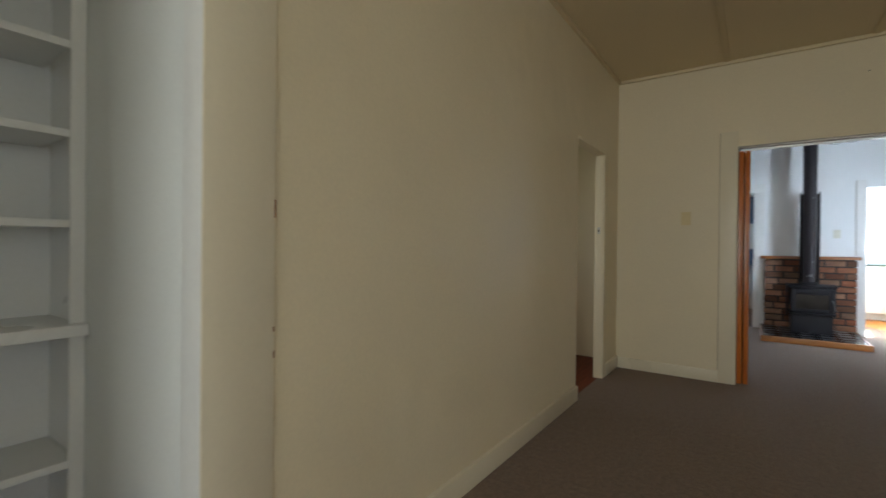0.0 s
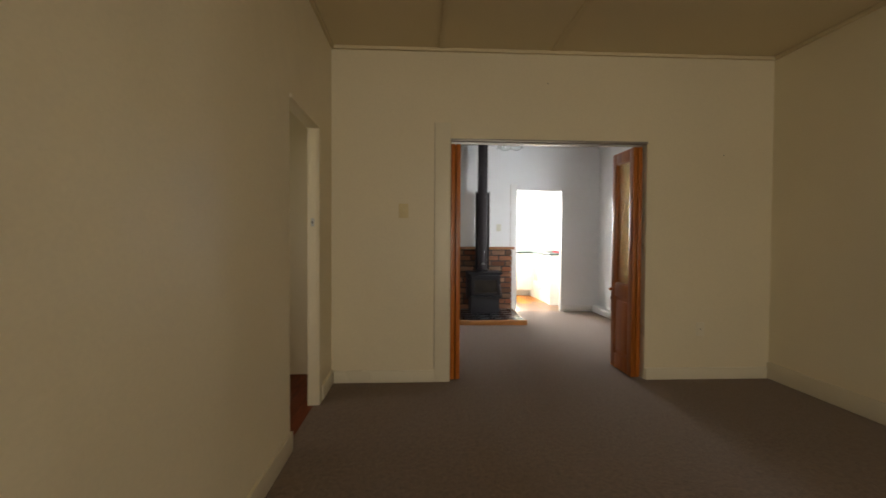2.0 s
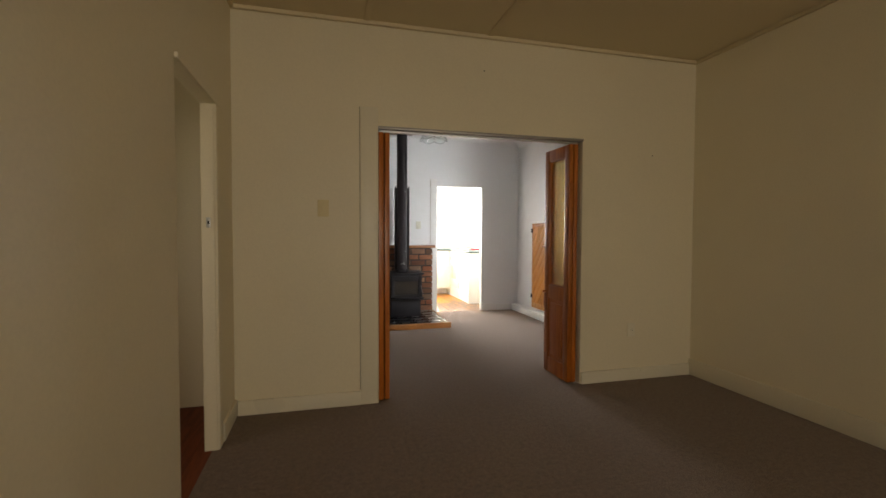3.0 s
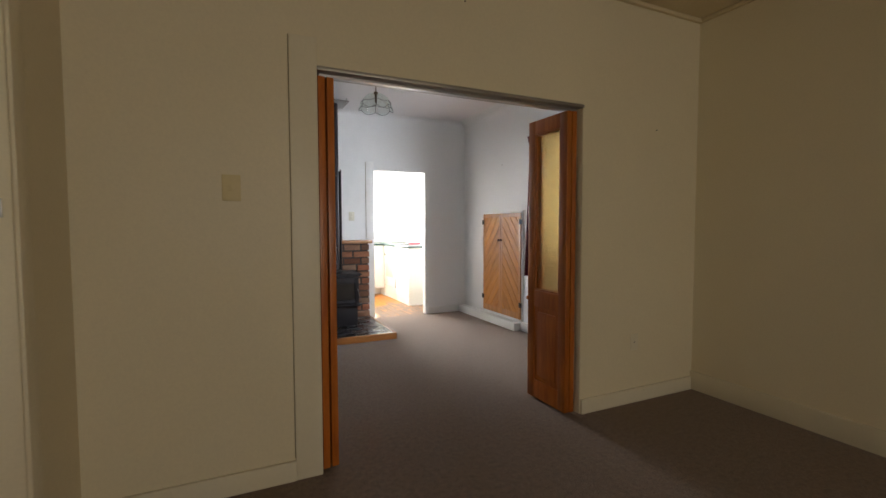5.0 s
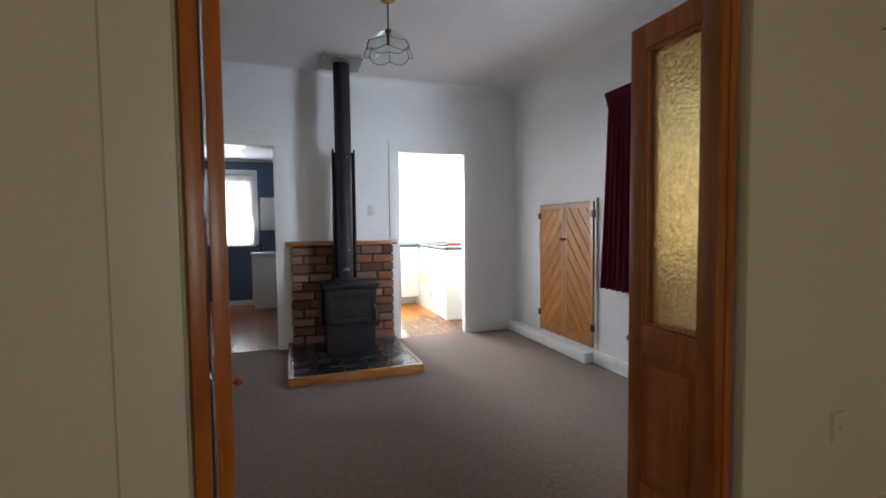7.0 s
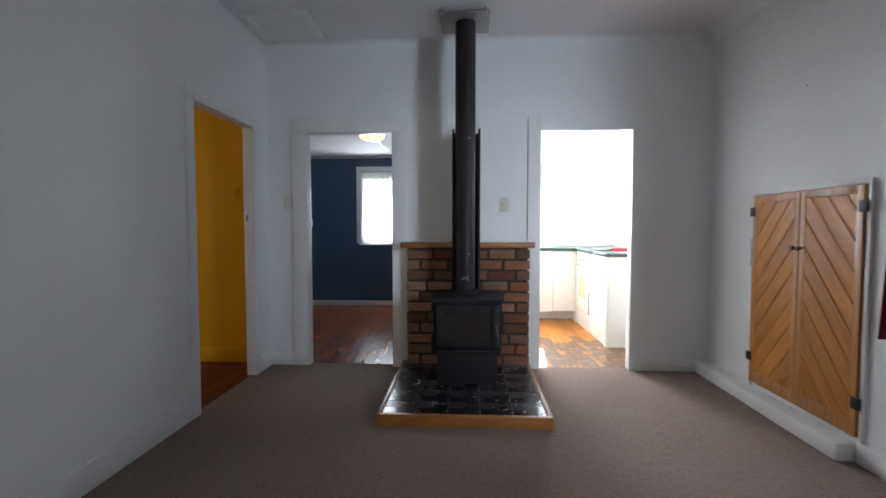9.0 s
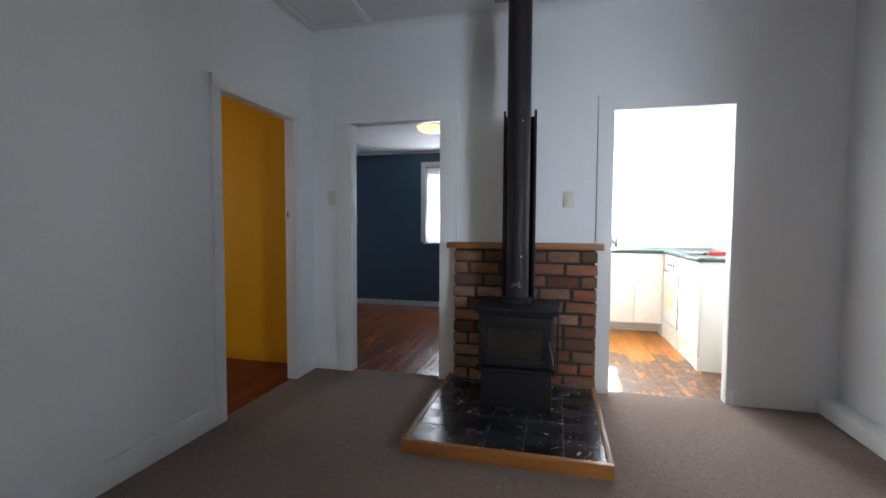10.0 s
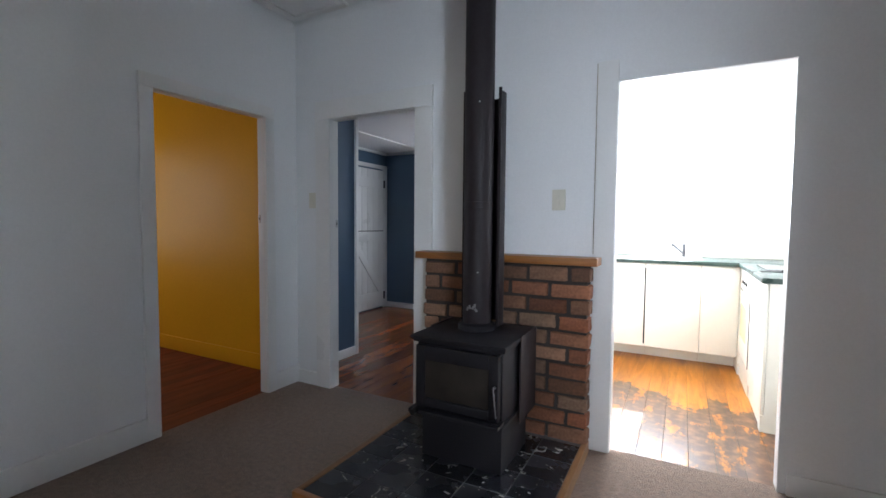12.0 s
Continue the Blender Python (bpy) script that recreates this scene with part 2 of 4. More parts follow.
DOORGLASS = glass("hammered_amber_glass", (0.84, 0.67, 0.40), 0.05, 0.50, 58)
CLEAR = glass("clear_glass", (0.97, 0.99, 0.98), 0.0)
LAMPGLASS = thin_glass("lamp_panel_glass", (0.93, 0.98, 0.96))
LACE = translucent("white_lace", (0.9, 0.9, 0.88))


def carpet_material():
    m = material("brown_cut_pile_carpet", (0.200, 0.136, 0.098), 0.97, var=0.46, grain=150, big=38.0, bump=1.0, dist=0.010, spec=0.1)
    m.node_tree.nodes["Principled BSDF"].inputs["Sheen Weight"].default_value = 0.25
    return m


CARPET = carpet_material()


def worn_patches(m, reach):
    """Grey-black worn paint left on the boards nearest the doorway, with a ragged edge."""
    t = m.node_tree
    b = t.nodes["Principled BSDF"]
    src = b.inputs["Base Color"].links[0].from_socket
    geo, mp, n, sep = (t.nodes.new("ShaderNode" + k) for k in ("NewGeometry", "Mapping", "TexNoise", "SeparateXYZ"))
    mp.inputs["Scale"].default_value = (10.5, 4.6, 1)
    t.links.new(geo.outputs["Position"], mp.inputs["Vector"])
    t.links.new(mp.outputs[0], n.inputs["Vector"])
    n.inputs["Scale"].default_value, n.inputs["Detail"].default_value, n.inputs["Roughness"].default_value = 1.0, 6, 0.65
    t.links.new(geo.outputs["Position"], sep.inputs[0])
    edge = t.nodes.new("ShaderNodeMapRange")
    edge.inputs["From Min"].default_value, edge.inputs["From Max"].default_value = reach - 0.22, reach + 0.10
    edge.inputs["To Min"].default_value, edge.inputs["To Max"].default_value = 0.10, -0.40
    info, step = t.nodes.new("ShaderNodeObjectInfo"), t.nodes.new("ShaderNodeMath")
    step.operation, step.inputs[1].default_value = "MULTIPLY_ADD", 0.32
    t.links.new(info.outputs["Random"], step.inputs[0])
    t.links.new(sep.outputs["Y"], step.inputs[2])
    t.links.new(step.outputs[0], edge.inputs["Value"])
    add = t.nodes.new("ShaderNodeMath")
    t.links.new(n.outputs["Fac"], add.inputs[0])
    t.links.new(edge.outputs[0], add.inputs[1])
    ramp = t.nodes.new("ShaderNodeValToRGB")
    ramp.color_ramp.elements[0].position, ramp.color_ramp.elements[1].position = 0.49, 0.55
    ramp.color_ramp.elements[1].color = (0.86, 0.86, 0.86, 1)
    t.links.new(add.outputs[0], ramp.inputs[0])
    mix = t.nodes.new("ShaderNodeMixRGB")
    t.links.new(ramp.outputs[0], mix.inputs[0])
    t.links.new(src, mix.inputs[1])
    fleck, fr = t.nodes.new("ShaderNodeTexNoise"), t.nodes.new("ShaderNodeValToRGB")
    fleck.inputs["Scale"].default_value, fleck.inputs["Detail"].default_value = 16, 5
    t.links.new(geo.outputs["Position"], fleck.inputs["Vector"])
    fr.color_ramp.elements[0].position, fr.color_ramp.elements[1].position = 0.45, 0.72
    fr.color_ramp.elements[0].color, fr.color_ramp.elements[1].color = (0.036, 0.034, 0.034, 1), (0.19, 0.105, 0.06, 1)
    t.links.new(fleck.outputs["Fac"], fr.inputs[0])
    t.links.new(fr.outputs[0], mix.inputs[2])
    t.links.new(mix.outputs[0], b.inputs["Base Color"])


worn_patches(KFLOORWOOD, 10.84)


def tile_material():
    """Black glazed tile with scattered pale flecks."""
    m = material("black_speckled_tile", (0.016, 0.017, 0.021), 0.24, var=0.3, grain=30, big=6, bump=0.05, rand=0.2)
    t = m.node_tree
    b = t.nodes["Principled BSDF"]
    src = b.inputs["Base Color"].links[0].from_socket
    co, mp, n = t.nodes.new("ShaderNodeTexCoord"), t.nodes.new("ShaderNodeMapping"), t.nodes.new("ShaderNodeTexNoise")
    info, sc = t.nodes.new("ShaderNodeObjectInfo"), t.nodes.new("ShaderNodeMath")
    sc.operation, sc.inputs[1].default_value = "MULTIPLY", 50
    t.links.new(info.outputs["Random"], sc.inputs[0])
    t.links.new(sc.outputs[0], mp.inputs["Location"])
    t.links.new(co.outputs["Object"], mp.inputs["Vector"])
    t.links.new(mp.outputs[0], n.inputs["Vector"])
    n.inputs["Scale"].default_value, n.inputs["Detail"].default_value, n.inputs["Distortion"].default_value = 17, 1.5, 1.5
    ramp = t.nodes.new("ShaderNodeValToRGB")
    ramp.color_ramp.elements[0].position, ramp.color_ramp.elements[1].position = 0.665, 0.705
    t.links.new(n.outputs["Fac"], ramp.inputs[0])
    mix = t.nodes.new("ShaderNodeMixRGB")
    t.links.new(ramp.outputs[0], mix.inputs[0])
    t.links.new(src, mix.inputs[1])
    mix.inputs[2].default_value = (0.42, 0.40, 0.36, 1)
    t.links.new(mix.outputs[0], b.inputs["Base Color"])
    return m


TILE = tile_material()


# ---------------------------------------------------------------- mesh helpers
def box(bm, x0, x1, y0, y1, z0, z1, bevel=0.0):
    g = bmesh.ops.create_cube(bm, size=1)
    m = Matrix.Translation(((x0 + x1) / 2, (y0 + y1) / 2, (z0 + z1) / 2)) @ Matrix.Diagonal((x1 - x0, y1 - y0, z1 - z0, 1))
    bmesh.ops.transform(bm, matrix=m, verts=g["verts"])
    if bevel:
        edges = list({e for v in g["verts"] for e in v.link_edges})
        bmesh.ops.bevel(bm, geom=edges, offset=bevel, segments=2, affect="EDGES", profile=0.6)


def cyl(bm, p, q, r, r2=None, seg=20, caps=True):
    p, q = Vector(p), Vector(q)
    d = q - p
    m = Matrix.Translation((p + q) / 2) @ d.to_track_quat("Z", "Y").to_matrix().to_4x4()
    bmesh.ops.create_cone(bm, cap_ends=caps, segments=seg, radius1=r, radius2=r if r2 is None else r2, depth=d.length, matrix=m)


def lathe(bm, profile, centre, seg=24):
    """Rings of (radius, height) round a vertical axis."""
    rings = [[bm.verts.new((centre[0] + r * math.cos(a), centre[1] + r * math.sin(a), centre[2] + z)) for a in
              (2 * math.pi * i / seg for i in range(seg))] for r, z in profile]
    for a, b in zip(rings, rings[1:]):
        for i in range(seg):
            bm.faces.new((a[i], a[(i + 1) % seg], b[(i + 1) % seg], b[i]))


def mesh_of(name, bm, mat, smooth=None):
    bmesh.ops.recalc_face_normals(bm, faces=bm.faces)
    me = bpy.data.meshes.new(name)
    bm.to_mesh(me)
    bm.free()
    if mat:
        me.materials.append(mat)
    if smooth:
        me.shade_smooth()
        me.set_sharp_from_angle(angle=radians(smooth))
    return me


def part(name, bm, mat, parent, label="", smooth=35):
    ob = new(name, mesh_of(name, bm, mat, smooth))
    ob.parent = parent
    if label:
        ob["label"] = label
    return ob


def solid(name, boxes, mat, label, category, bevel=0.0, kind="structure"):
    bm = bmesh.new()
    for b in boxes:
        box(bm, *b, bevel=bevel)
    return tagged(new(name, mesh_of(name, bm, mat, 35 if bevel else None)), label, category, kind=kind)


def thing(name, at, label, category, group="", kind=""):
    ob = new(name)
    ob.matrix_world = at if isinstance(at, Matrix) else Matrix.Translation(at)
    ob.empty_display_size = 0.1
    return tagged(ob, label, category, group, kind)


def one(name, boxes, mat, parent, label="", bevel=0.0):
    bm = bmesh.new()
    for b in boxes:
        box(bm, *b, bevel=bevel)
    return part(name, bm, mat, parent, label)


# ---------------------------------------------------------------- plan, in metres
XL = -0.44                    # long left wall, room face
XR1, XR2 = 3.30, 3.24         # right walls of the front and the back room
YF0, YF1 = 5.838, 5.958       # wall with the folding doors
YB0, YB1 = 9.415, 9.490       # wall behind the stove
H1, H2 = 2.75, 2.735           # ceilings
FO = (0.532, 2.199, 2.016)    # opening of the folding doors: x0, x1, top
KO = (1.867, 2.613, 1.988)     # kitchen doorway
BO = (-0.096, 0.632, 1.985)     # blue room doorway
YO = (8.358, 9.115, 1.972)     # yellow room doorway: y0, y1, top
LO = (4.655, 5.338, 1.964)       # side doorway of the front room
T = 0.12
TL = 0.07                     # the thin wall along the front room
TB = 0.062                    # the thin wall beside the yellow room

# ---- floors
solid("floor", [(-1.7, XR1 + T, -3.02, 2.0, -0.1, 0), (XL - 0.03, XR1 + T, 2.0, YF0 + 0.06, -0.1, 0), (XL - 0.03, XR2 + T, YF0 + 0.06, YB0 + 0.05, -0.1, 0)], CARPET,
      "brown cut-pile carpet over both living rooms", "floor")

# ---- walls of the front room
solid("wall_left_front", [(XL - TL, XL, 1.875, LO[0], 0, H1), (XL - TL, XL, LO[1], YF0, 0, H1), (XL - TL, XL, LO[0], LO[1], LO[2], H1)], CREAM, "cream painted plaster wall with side doorway", "wall")
solid("wall_folding_doors", [(XL - T, FO[0], YF0, YF1, 0, H1), (FO[1], XR1 + T, YF0, YF1, 0, H1), (FO[0], FO[1], YF0, YF1, FO[2], H1)],
      CREAM, "cream plaster wall with wide folding door opening", "wall")
# The window hole in this wall is added for the second front lamp.
solid("wall_right_front", [(XR1, XR1 + T, -3.02, -1.2, 0, H1), (XR1, XR1 + T, 0.6, YF0, 0, H1), (XR1, XR1 + T, -1.2, 0.6, 0, 0.85),
                           (XR1, XR1 + T, -1.2, 0.6, 2.15, H1)], CREAM, "cream plaster wall with an added, unseen window", "wall")
solid("wall_behind", [(-1.7, 0.0, -3.02, -2.9, 0, H1), (1.8, XR1, -3.02, -2.9, 0, H1), (0.0, 1.8, -3.02, -2.9, 0, 0.85),
                      (0.0, 1.8, -3.02, -2.9, 2.15, H1)], CREAM, "cream plaster wall with a front window", "wall")
# The part up to y 0.8 is unseen, added to shade the shelves.
solid("wall_alcove", [(XL - T, XL, -2.9, 0.8, 0, H1), (-1.58, XL - T, 0.68, 0.8, 0, H1), (-1.7, -1.58, -2.9, 1.975, 0, H1), (-1.58, XL - TL, 1.875, 1.975, 0, H1)], ALCOVE, "white painted alcove wall, unseen near side added for shade", "wall")
solid("ceiling", [(-1.7, XR1 + T, -3.02, YF0 + 0.06, H1, H1 + 0.08)], CEIL1, "cream board ceiling of the front room", "ceiling")

# ---- walls of the back room
solid("wall_left_back", [(XL - TB, XL, YF1, YO[0], 0, H2), (XL - TB, XL, YO[1], YB0, 0, H2), (XL - TB, XL, YO[0], YO[1], YO[2], H2)],
      WHITE, "cool white plaster wall with a doorway", "wall")
solid("wall_stove", [(XL - T, BO[0], YB0, YB1, 0, H2), (BO[1], KO[0], YB0, YB1, 0, H2), (KO[1], XR2 + T, YB0, YB1, 0, H2),
                     (BO[0], BO[1], YB0, YB1, BO[2], H2), (KO[0], KO[1], YB0, YB1, KO[2], H2)], WHITE,
      "cool white wall with two doorways behind the stove", "wall")
WIN = (6.06, 7.42, 0.92, 2.12)  # side window of the back room: y0, y1, z0, z1
solid("wall_right_back", [(XR2, XR2 + T, YF1, WIN[0], 0, H2), (XR2, XR2 + T, WIN[1], YB0, 0, H2), (XR2, XR2 + T, WIN[0], WIN[1], 0, WIN[2]),
                          (XR2, XR2 + T, WIN[0], WIN[1], WIN[3], H2)], WHITE, "cool white wall with a curtained window", "wall")
solid("wall_folding_doors_back", [(XL - T, FO[0], YF1, YF1 + 0.006, 0, H2), (FO[1], XR2, YF1, YF1 + 0.006, 0, H2),
                                  (FO[0], FO[1], YF1, YF1 + 0.006, FO[2], H2)], WHITE, "cool white plaster skin", "wall")
solid("ceiling_back", [(XL - T, XR2 + T, YF0 + 0.06, YB1, H2, H2 + 0.08)], CEIL2, "white board ceiling of the back room", "ceiling")

# ---- yellow room and side passage
solid("wall_yellow", [(-3.4, -0.62, 9.46, 9.53, 0, 2.7), (-0.62, XL - TB, 9.40, 9.46, 0, 2.7)], YELLOW, "mustard yellow painted wall", "wall")
solid("wall_yellow_side", [(-3.4, XL - TB, 7.2, 7.32, 0, 2.7)], YELLOW, "mustard yellow painted wall", "wall")
# Out of view; the window hole is added for the yellow room's lamp.
solid("wall_yellow_end", [(-3.5, -3.4, 7.2, 9.53, 0, 0.8), (-3.5, -3.4, 7.2, 9.53, 2.1, 2.7), (-3.5, -3.4, 7.2, 7.7, 0.8, 2.1), (-3.5, -3.4, 9.0, 9.53, 0.8, 2.1)],
      YELLOW, "mustard yellow wall with an added, unseen window", "wall")
solid("ceiling_yellow", [(-3.5, XL - TB, 7.2, 9.53, 2.7, 2.78)], CEIL2, "white ceiling of the yellow room", "ceiling")
# The opening at y 4.2 to 5.2 is added for the fill lamp.
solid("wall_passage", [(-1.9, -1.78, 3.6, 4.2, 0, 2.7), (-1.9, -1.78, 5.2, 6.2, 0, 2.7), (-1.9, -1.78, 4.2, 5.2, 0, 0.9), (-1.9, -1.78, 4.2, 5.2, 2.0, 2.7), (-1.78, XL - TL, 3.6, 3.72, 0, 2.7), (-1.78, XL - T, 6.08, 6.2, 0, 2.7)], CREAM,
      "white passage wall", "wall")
solid("ceiling_passage", [(-1.9, XL - TL - 0.001, 3.6, 6.2, 2.7, 2.78)], CEIL2, "white passage ceiling", "ceiling")

# ---- blue room
YN = 12.40
BW = (-0.35, 0.24, 0.945, 2.035)
solid("wall_blue_far", [(-1.9, BW[0], YN, YN + T, 0, 2.5), (BW[1], 0.85, YN, YN + T, 0, 2.5), (BW[0], BW[1], YN, YN + T, 0, BW[2]),
                        (BW[0], BW[1], YN, YN + T, BW[3], 2.5)], BLUE, "slate blue wall with a window", "wall")
solid("wall_blue_near", [(-0.62, -0.52, YB1, 10.22, 0, 2.5)], BLUE, "slate blue partition end", "wall")
solid("wall_blue_left", [(-1.84, -1.72, 10.12, YN, 0, 2.5), (-1.72, -0.524, 10.12, 10.22, 0, 2.5)], BLUE, "slate blue wall with a plank door", "wall")
solid("wall_blue_right", [(0.75, 0.85, YB1, YN, 0, 2.5)], BLUE, "slate blue side wall", "wall")
solid("ceiling_blue", [(-1.9, 0.85, YB1, YN + T, 2.265, 2.36)], CEIL2, "white ceiling of the blue room", "ceiling")

# ---- kitchen
YK, XK = 11.94, 3.27
KW = (1.30, 2.28, 1.10, 2.08)
solid("wall_kitchen_far", [(0.85, KW[0], YK, YK + T, 0, 2.6), (KW[1], XK + T, YK, YK + T, 0, 2.6), (KW[0], KW[1], YK, YK + T, 0, KW[2]),
                           (KW[0], KW[1], YK, YK + T, KW[3], 2.6)], KITCHEN_WHITE, "white kitchen wall with window over the sink", "wall")
solid("wall_kitchen_right", [(XK, XK + T, YB1, 9.95, 0, 2.6), (XK, XK + T, 11.25, YK, 0, 2.6), (XK, XK + T, 9.95, 11.25, 0, 1.15),
                             # The opening above the worktop is added to let more light in.
                             (XK, XK + T, 9.95, 11.25, 2.05, 2.6)], KITCHEN_WHITE, "white kitchen wall beside the hob", "wall")
solid("wall_kitchen_left", [(0.85, 0.95, YB1, YK, 0, 2.6)], KITCHEN_WHITE, "white kitchen side wall", "wall")
solid("wall_kitchen_near", [(0.95, KO[0], YB1, YB1 + 0.01, 0, 2.6), (KO[1], XK, YB1, YB1 + 0.01, 0, 2.6), (KO[0], KO[1], YB1, YB1 + 0.01, KO[2], 2.6)],
      KITCHEN_WHITE, "white kitchen wall skin", "wall")
solid("ceiling_kitchen", [(0.85, XK + T, YB1, YK + T, 2.6, 2.68)], KITCHEN_WHITE, "white kitchen ceiling", "ceiling")

# ---- outside
solid("ground", [(-400, 400, -400, 400, -0.6, -0.5)], GRASS, "grass outside the house", "ground")
# Added glowing sheet that hides the dark ground behind the kitchen window.
solid("backdrop", [(-60, 60, 60, 60.2, -0.5, 9)], BACKDROP_GLOW, "glowing white sheet added beyond the kitchen window", "backdrop")
# Unseen eave, added so that the sun patch stops at the kitchen doorway.
solid("sun_blocking_eave", [(0.6, 3.8, YK + T, YK + T + 0.42, 2.3, 2.36)], ADDED_EAVE, "unseen eave added to cut the sun through the kitchen window", "eave")

# ---------------------------------------------------------------- timber floors
def board_floor(name, x0, x1, y0, y1, width, mat, label):
    ob = solid(name, [(x0, x1, y0, y1, -0.1, -0.022)], MORTAR, label, "floor")
    rnd = random.Random(name)
    n = round((x1 - x0) / width)
    width = (x1 - x0) / n
    bm = bmesh.new()
    box(bm, 0.0006, width - 0.0006, 0, y1 - y0, -0.021, 0, bevel=0.0012)
    me = mesh_of("floorboard", bm, mat)
    for i in range(n):
        o = new("floorboard", me)
        o.parent = ob
        o.location = (x0 + i * width, y0, -0.001 - 0.0015 * rnd.random())
    return ob


board_floor("floor_blue", -1.9, 0.85, YB0 + 0.05, YN, 0.105, FLOORWOOD, "polished red-brown timber boards in the blue room")
board_floor("floor_kitchen", 0.85, XK, YB0 + 0.05, YK, 0.125, KFLOORWOOD, "worn orange timber boards with grey patches")
board_floor("floor_yellow", -3.4, XL - 0.03, 7.25, 9.46, 0.105, REDFLOOR, "dark red stained boards in the yellow room")
board_floor("floor_passage", -1.8, XL - 0.03, 3.65, 6.15, 0.105, REDFLOOR, "dark red stained boards in the passage")


# ---------------------------------------------------------------- trim
def architrave(name, axis, at, out, a0, a1, top, w, mat, label, depth=0.02, back=None, near=True, head=None, far=True, over=True):
    """Flat boards round an opening in a wall; axis is the wall's direction, out the side the boards stand proud of."""
    def b(u0, u1, z0, z1, d):
        lo, hi = sorted((at, at + out * d))
        return (u0, u1, lo, hi, z0, z1) if axis == "x" else (lo, hi, u0, u1, z0, z1)
    ob = thing(name, (0, 0, 0), label, "door frame", kind="structure")
    boards = []
    if near:
        boards.append(("jamb_board", b(a0 - w, a0, 0, top if over else top + w, depth)))
    if far:
        boards.append(("jamb_board", b(a1, a1 + w, 0, top, depth)))
    if over:
        boards.append(("head_board", b(a0 - (w if near else 0), a1 + (w if far else 0), top, top + (head or w), depth + 0.002)))
    for nm, bx in boards:
        one(nm, [bx], mat, ob, bevel=0.003)
    if back is not None:
        lo, hi = sorted((at - out * 0.002, back))
        t = 0.003
        for nm, u0, u1, z0, z1 in (("jamb_lining", a0, a0 + t, 0, top - t), ("jamb_lining", a1 - t, a1, 0, top - t), ("head_lining", a0, a1, top - t, top)):
            one(nm, [(u0, u1, lo, hi, z0, z1) if axis == "x" else (lo, hi, u0, u1, z0, z1)], mat, ob, bevel=0.002)
    return ob


architrave("door_frame_folding", "x", YF0, -1, FO[0], FO[1], FO[2], 0.128, TRIM_CREAM, "cream painted frame round the folding doors", far=False, over=False, depth=0.012, back=YF1)
architrave("door_frame_side", "y", XL, 1, LO[0], LO[1], LO[2], 0.085, CREAM, "cream painted frame of the side doorway", back=XL - TL, near=False, depth=0.012, head=0.024)
architrave("door_frame_kitchen", "x", YB0, -1, KO[0], KO[1], KO[2], 0.105, TRIM, "white painted frame of the kitchen doorway", back=YB1 + 0.01, far=False, over=False, depth=0.014)
architrave("door_frame_blue", "x", YB0, -1, BO[0], BO[1], BO[2], 0.13, TRIM, "white painted frame of the blue room doorway", back=YB1)
architrave("door_frame_yellow", "y", XL, 1, YO[0], YO[1], YO[2], 0.075, TRIM, "white painted frame of the yellow room doorway", back=XL - TB)


def skirting(name, axis, at, out, runs, h, mat, label):
    ob = thing(name, (0, 0, 0), label, "baseboard", kind="structure")
    for u0, u1 in runs:
        lo, hi = sorted((at, at + out * 0.018))
        bm = bmesh.new()
        box(bm, *((u0, u1, lo, hi, 0, h) if axis == "x" else (lo, hi, u0, u1, 0, h)), bevel=0.004)
        part("skirting_board", bm, mat, ob)
    return ob


skirting("baseboard_left_front", "y", XL, 1, [(2.065, LO[0]), (LO[1] + 0.1, YF0)], 0.11, TRIM_CREAM, "low cream skirting board")
skirting("baseboard_folding", "x", YF0, -1, [(XL + 0.02, FO[0] - 0.128), (FO[1] + 0.004, XR1 - 0.02)], 0.10, TRIM_CREAM, "low cream skirting board")
skirting("baseboard_right_front", "y", XR1, -1, [(-2.9, YF0)], 0.14, TRIM_CREAM, "cream skirting board")
skirting("baseboard_left_back", "y", XL, 1, [(YF1 + 0.01, YO[0] - 0.075), (YO[1] + 0.075, YB0)], 0.13, TRIM, "white skirting board")
skirting("baseboard_stove", "x", YB0, -1, [(XL + 0.02, BO[0] - 0.13), (KO[1] + 0.03, 3.134)], 0.10, TRIM, "white skirting board")
skirting("baseboard_right_back", "y", XR2, -1, [(YF1 + 0.01, 7.97)], 0.11, TRIM, "white skirting board")
skirting("baseboard_yellow", "x", 9.46, -1, [(-3.4, -0.62)], 0.13, YELLOW, "skirting painted mustard yellow")
skirting("baseboard_blue_far", "x", YN, -1, [(-1.72, 0.2)], 0.075, TRIM, "white skirting board")
skirting("baseboard_blue_partition", "x", 10.12, -1, [(-1.70, -0.526)], 0.075, TRIM, "white skirting board")
skirting("baseboard_blue_near", "y", -0.52, 1, [(YB1, 10.22)], 0.08, TRIM, "white skirting board")


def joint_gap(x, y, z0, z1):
    """The open joint beside a frame board: a strip whose colour holds its shade."""
    solid("trim_joint", [(x - 0.003, x + 0.001, y - 0.004, y, z0, z1)], JOINT, "strip coloured as the shaded joint between board and wall", "trim")


joint_gap(KO[0] - 0.106, YB0, 1.08, KO[2] + 0.10)
joint_gap(FO[0] - 0.129, YF0, 0.11, FO[2] + 0.127)
joint_gap(BO[0] - 0.131, YB0, 0.11, BO[2] + 0.12)

# ---------------------------------------------------------------- folding doors
LEAF_W, LEAF_H, LEAF_T = 0.405, 1.965, 0.035


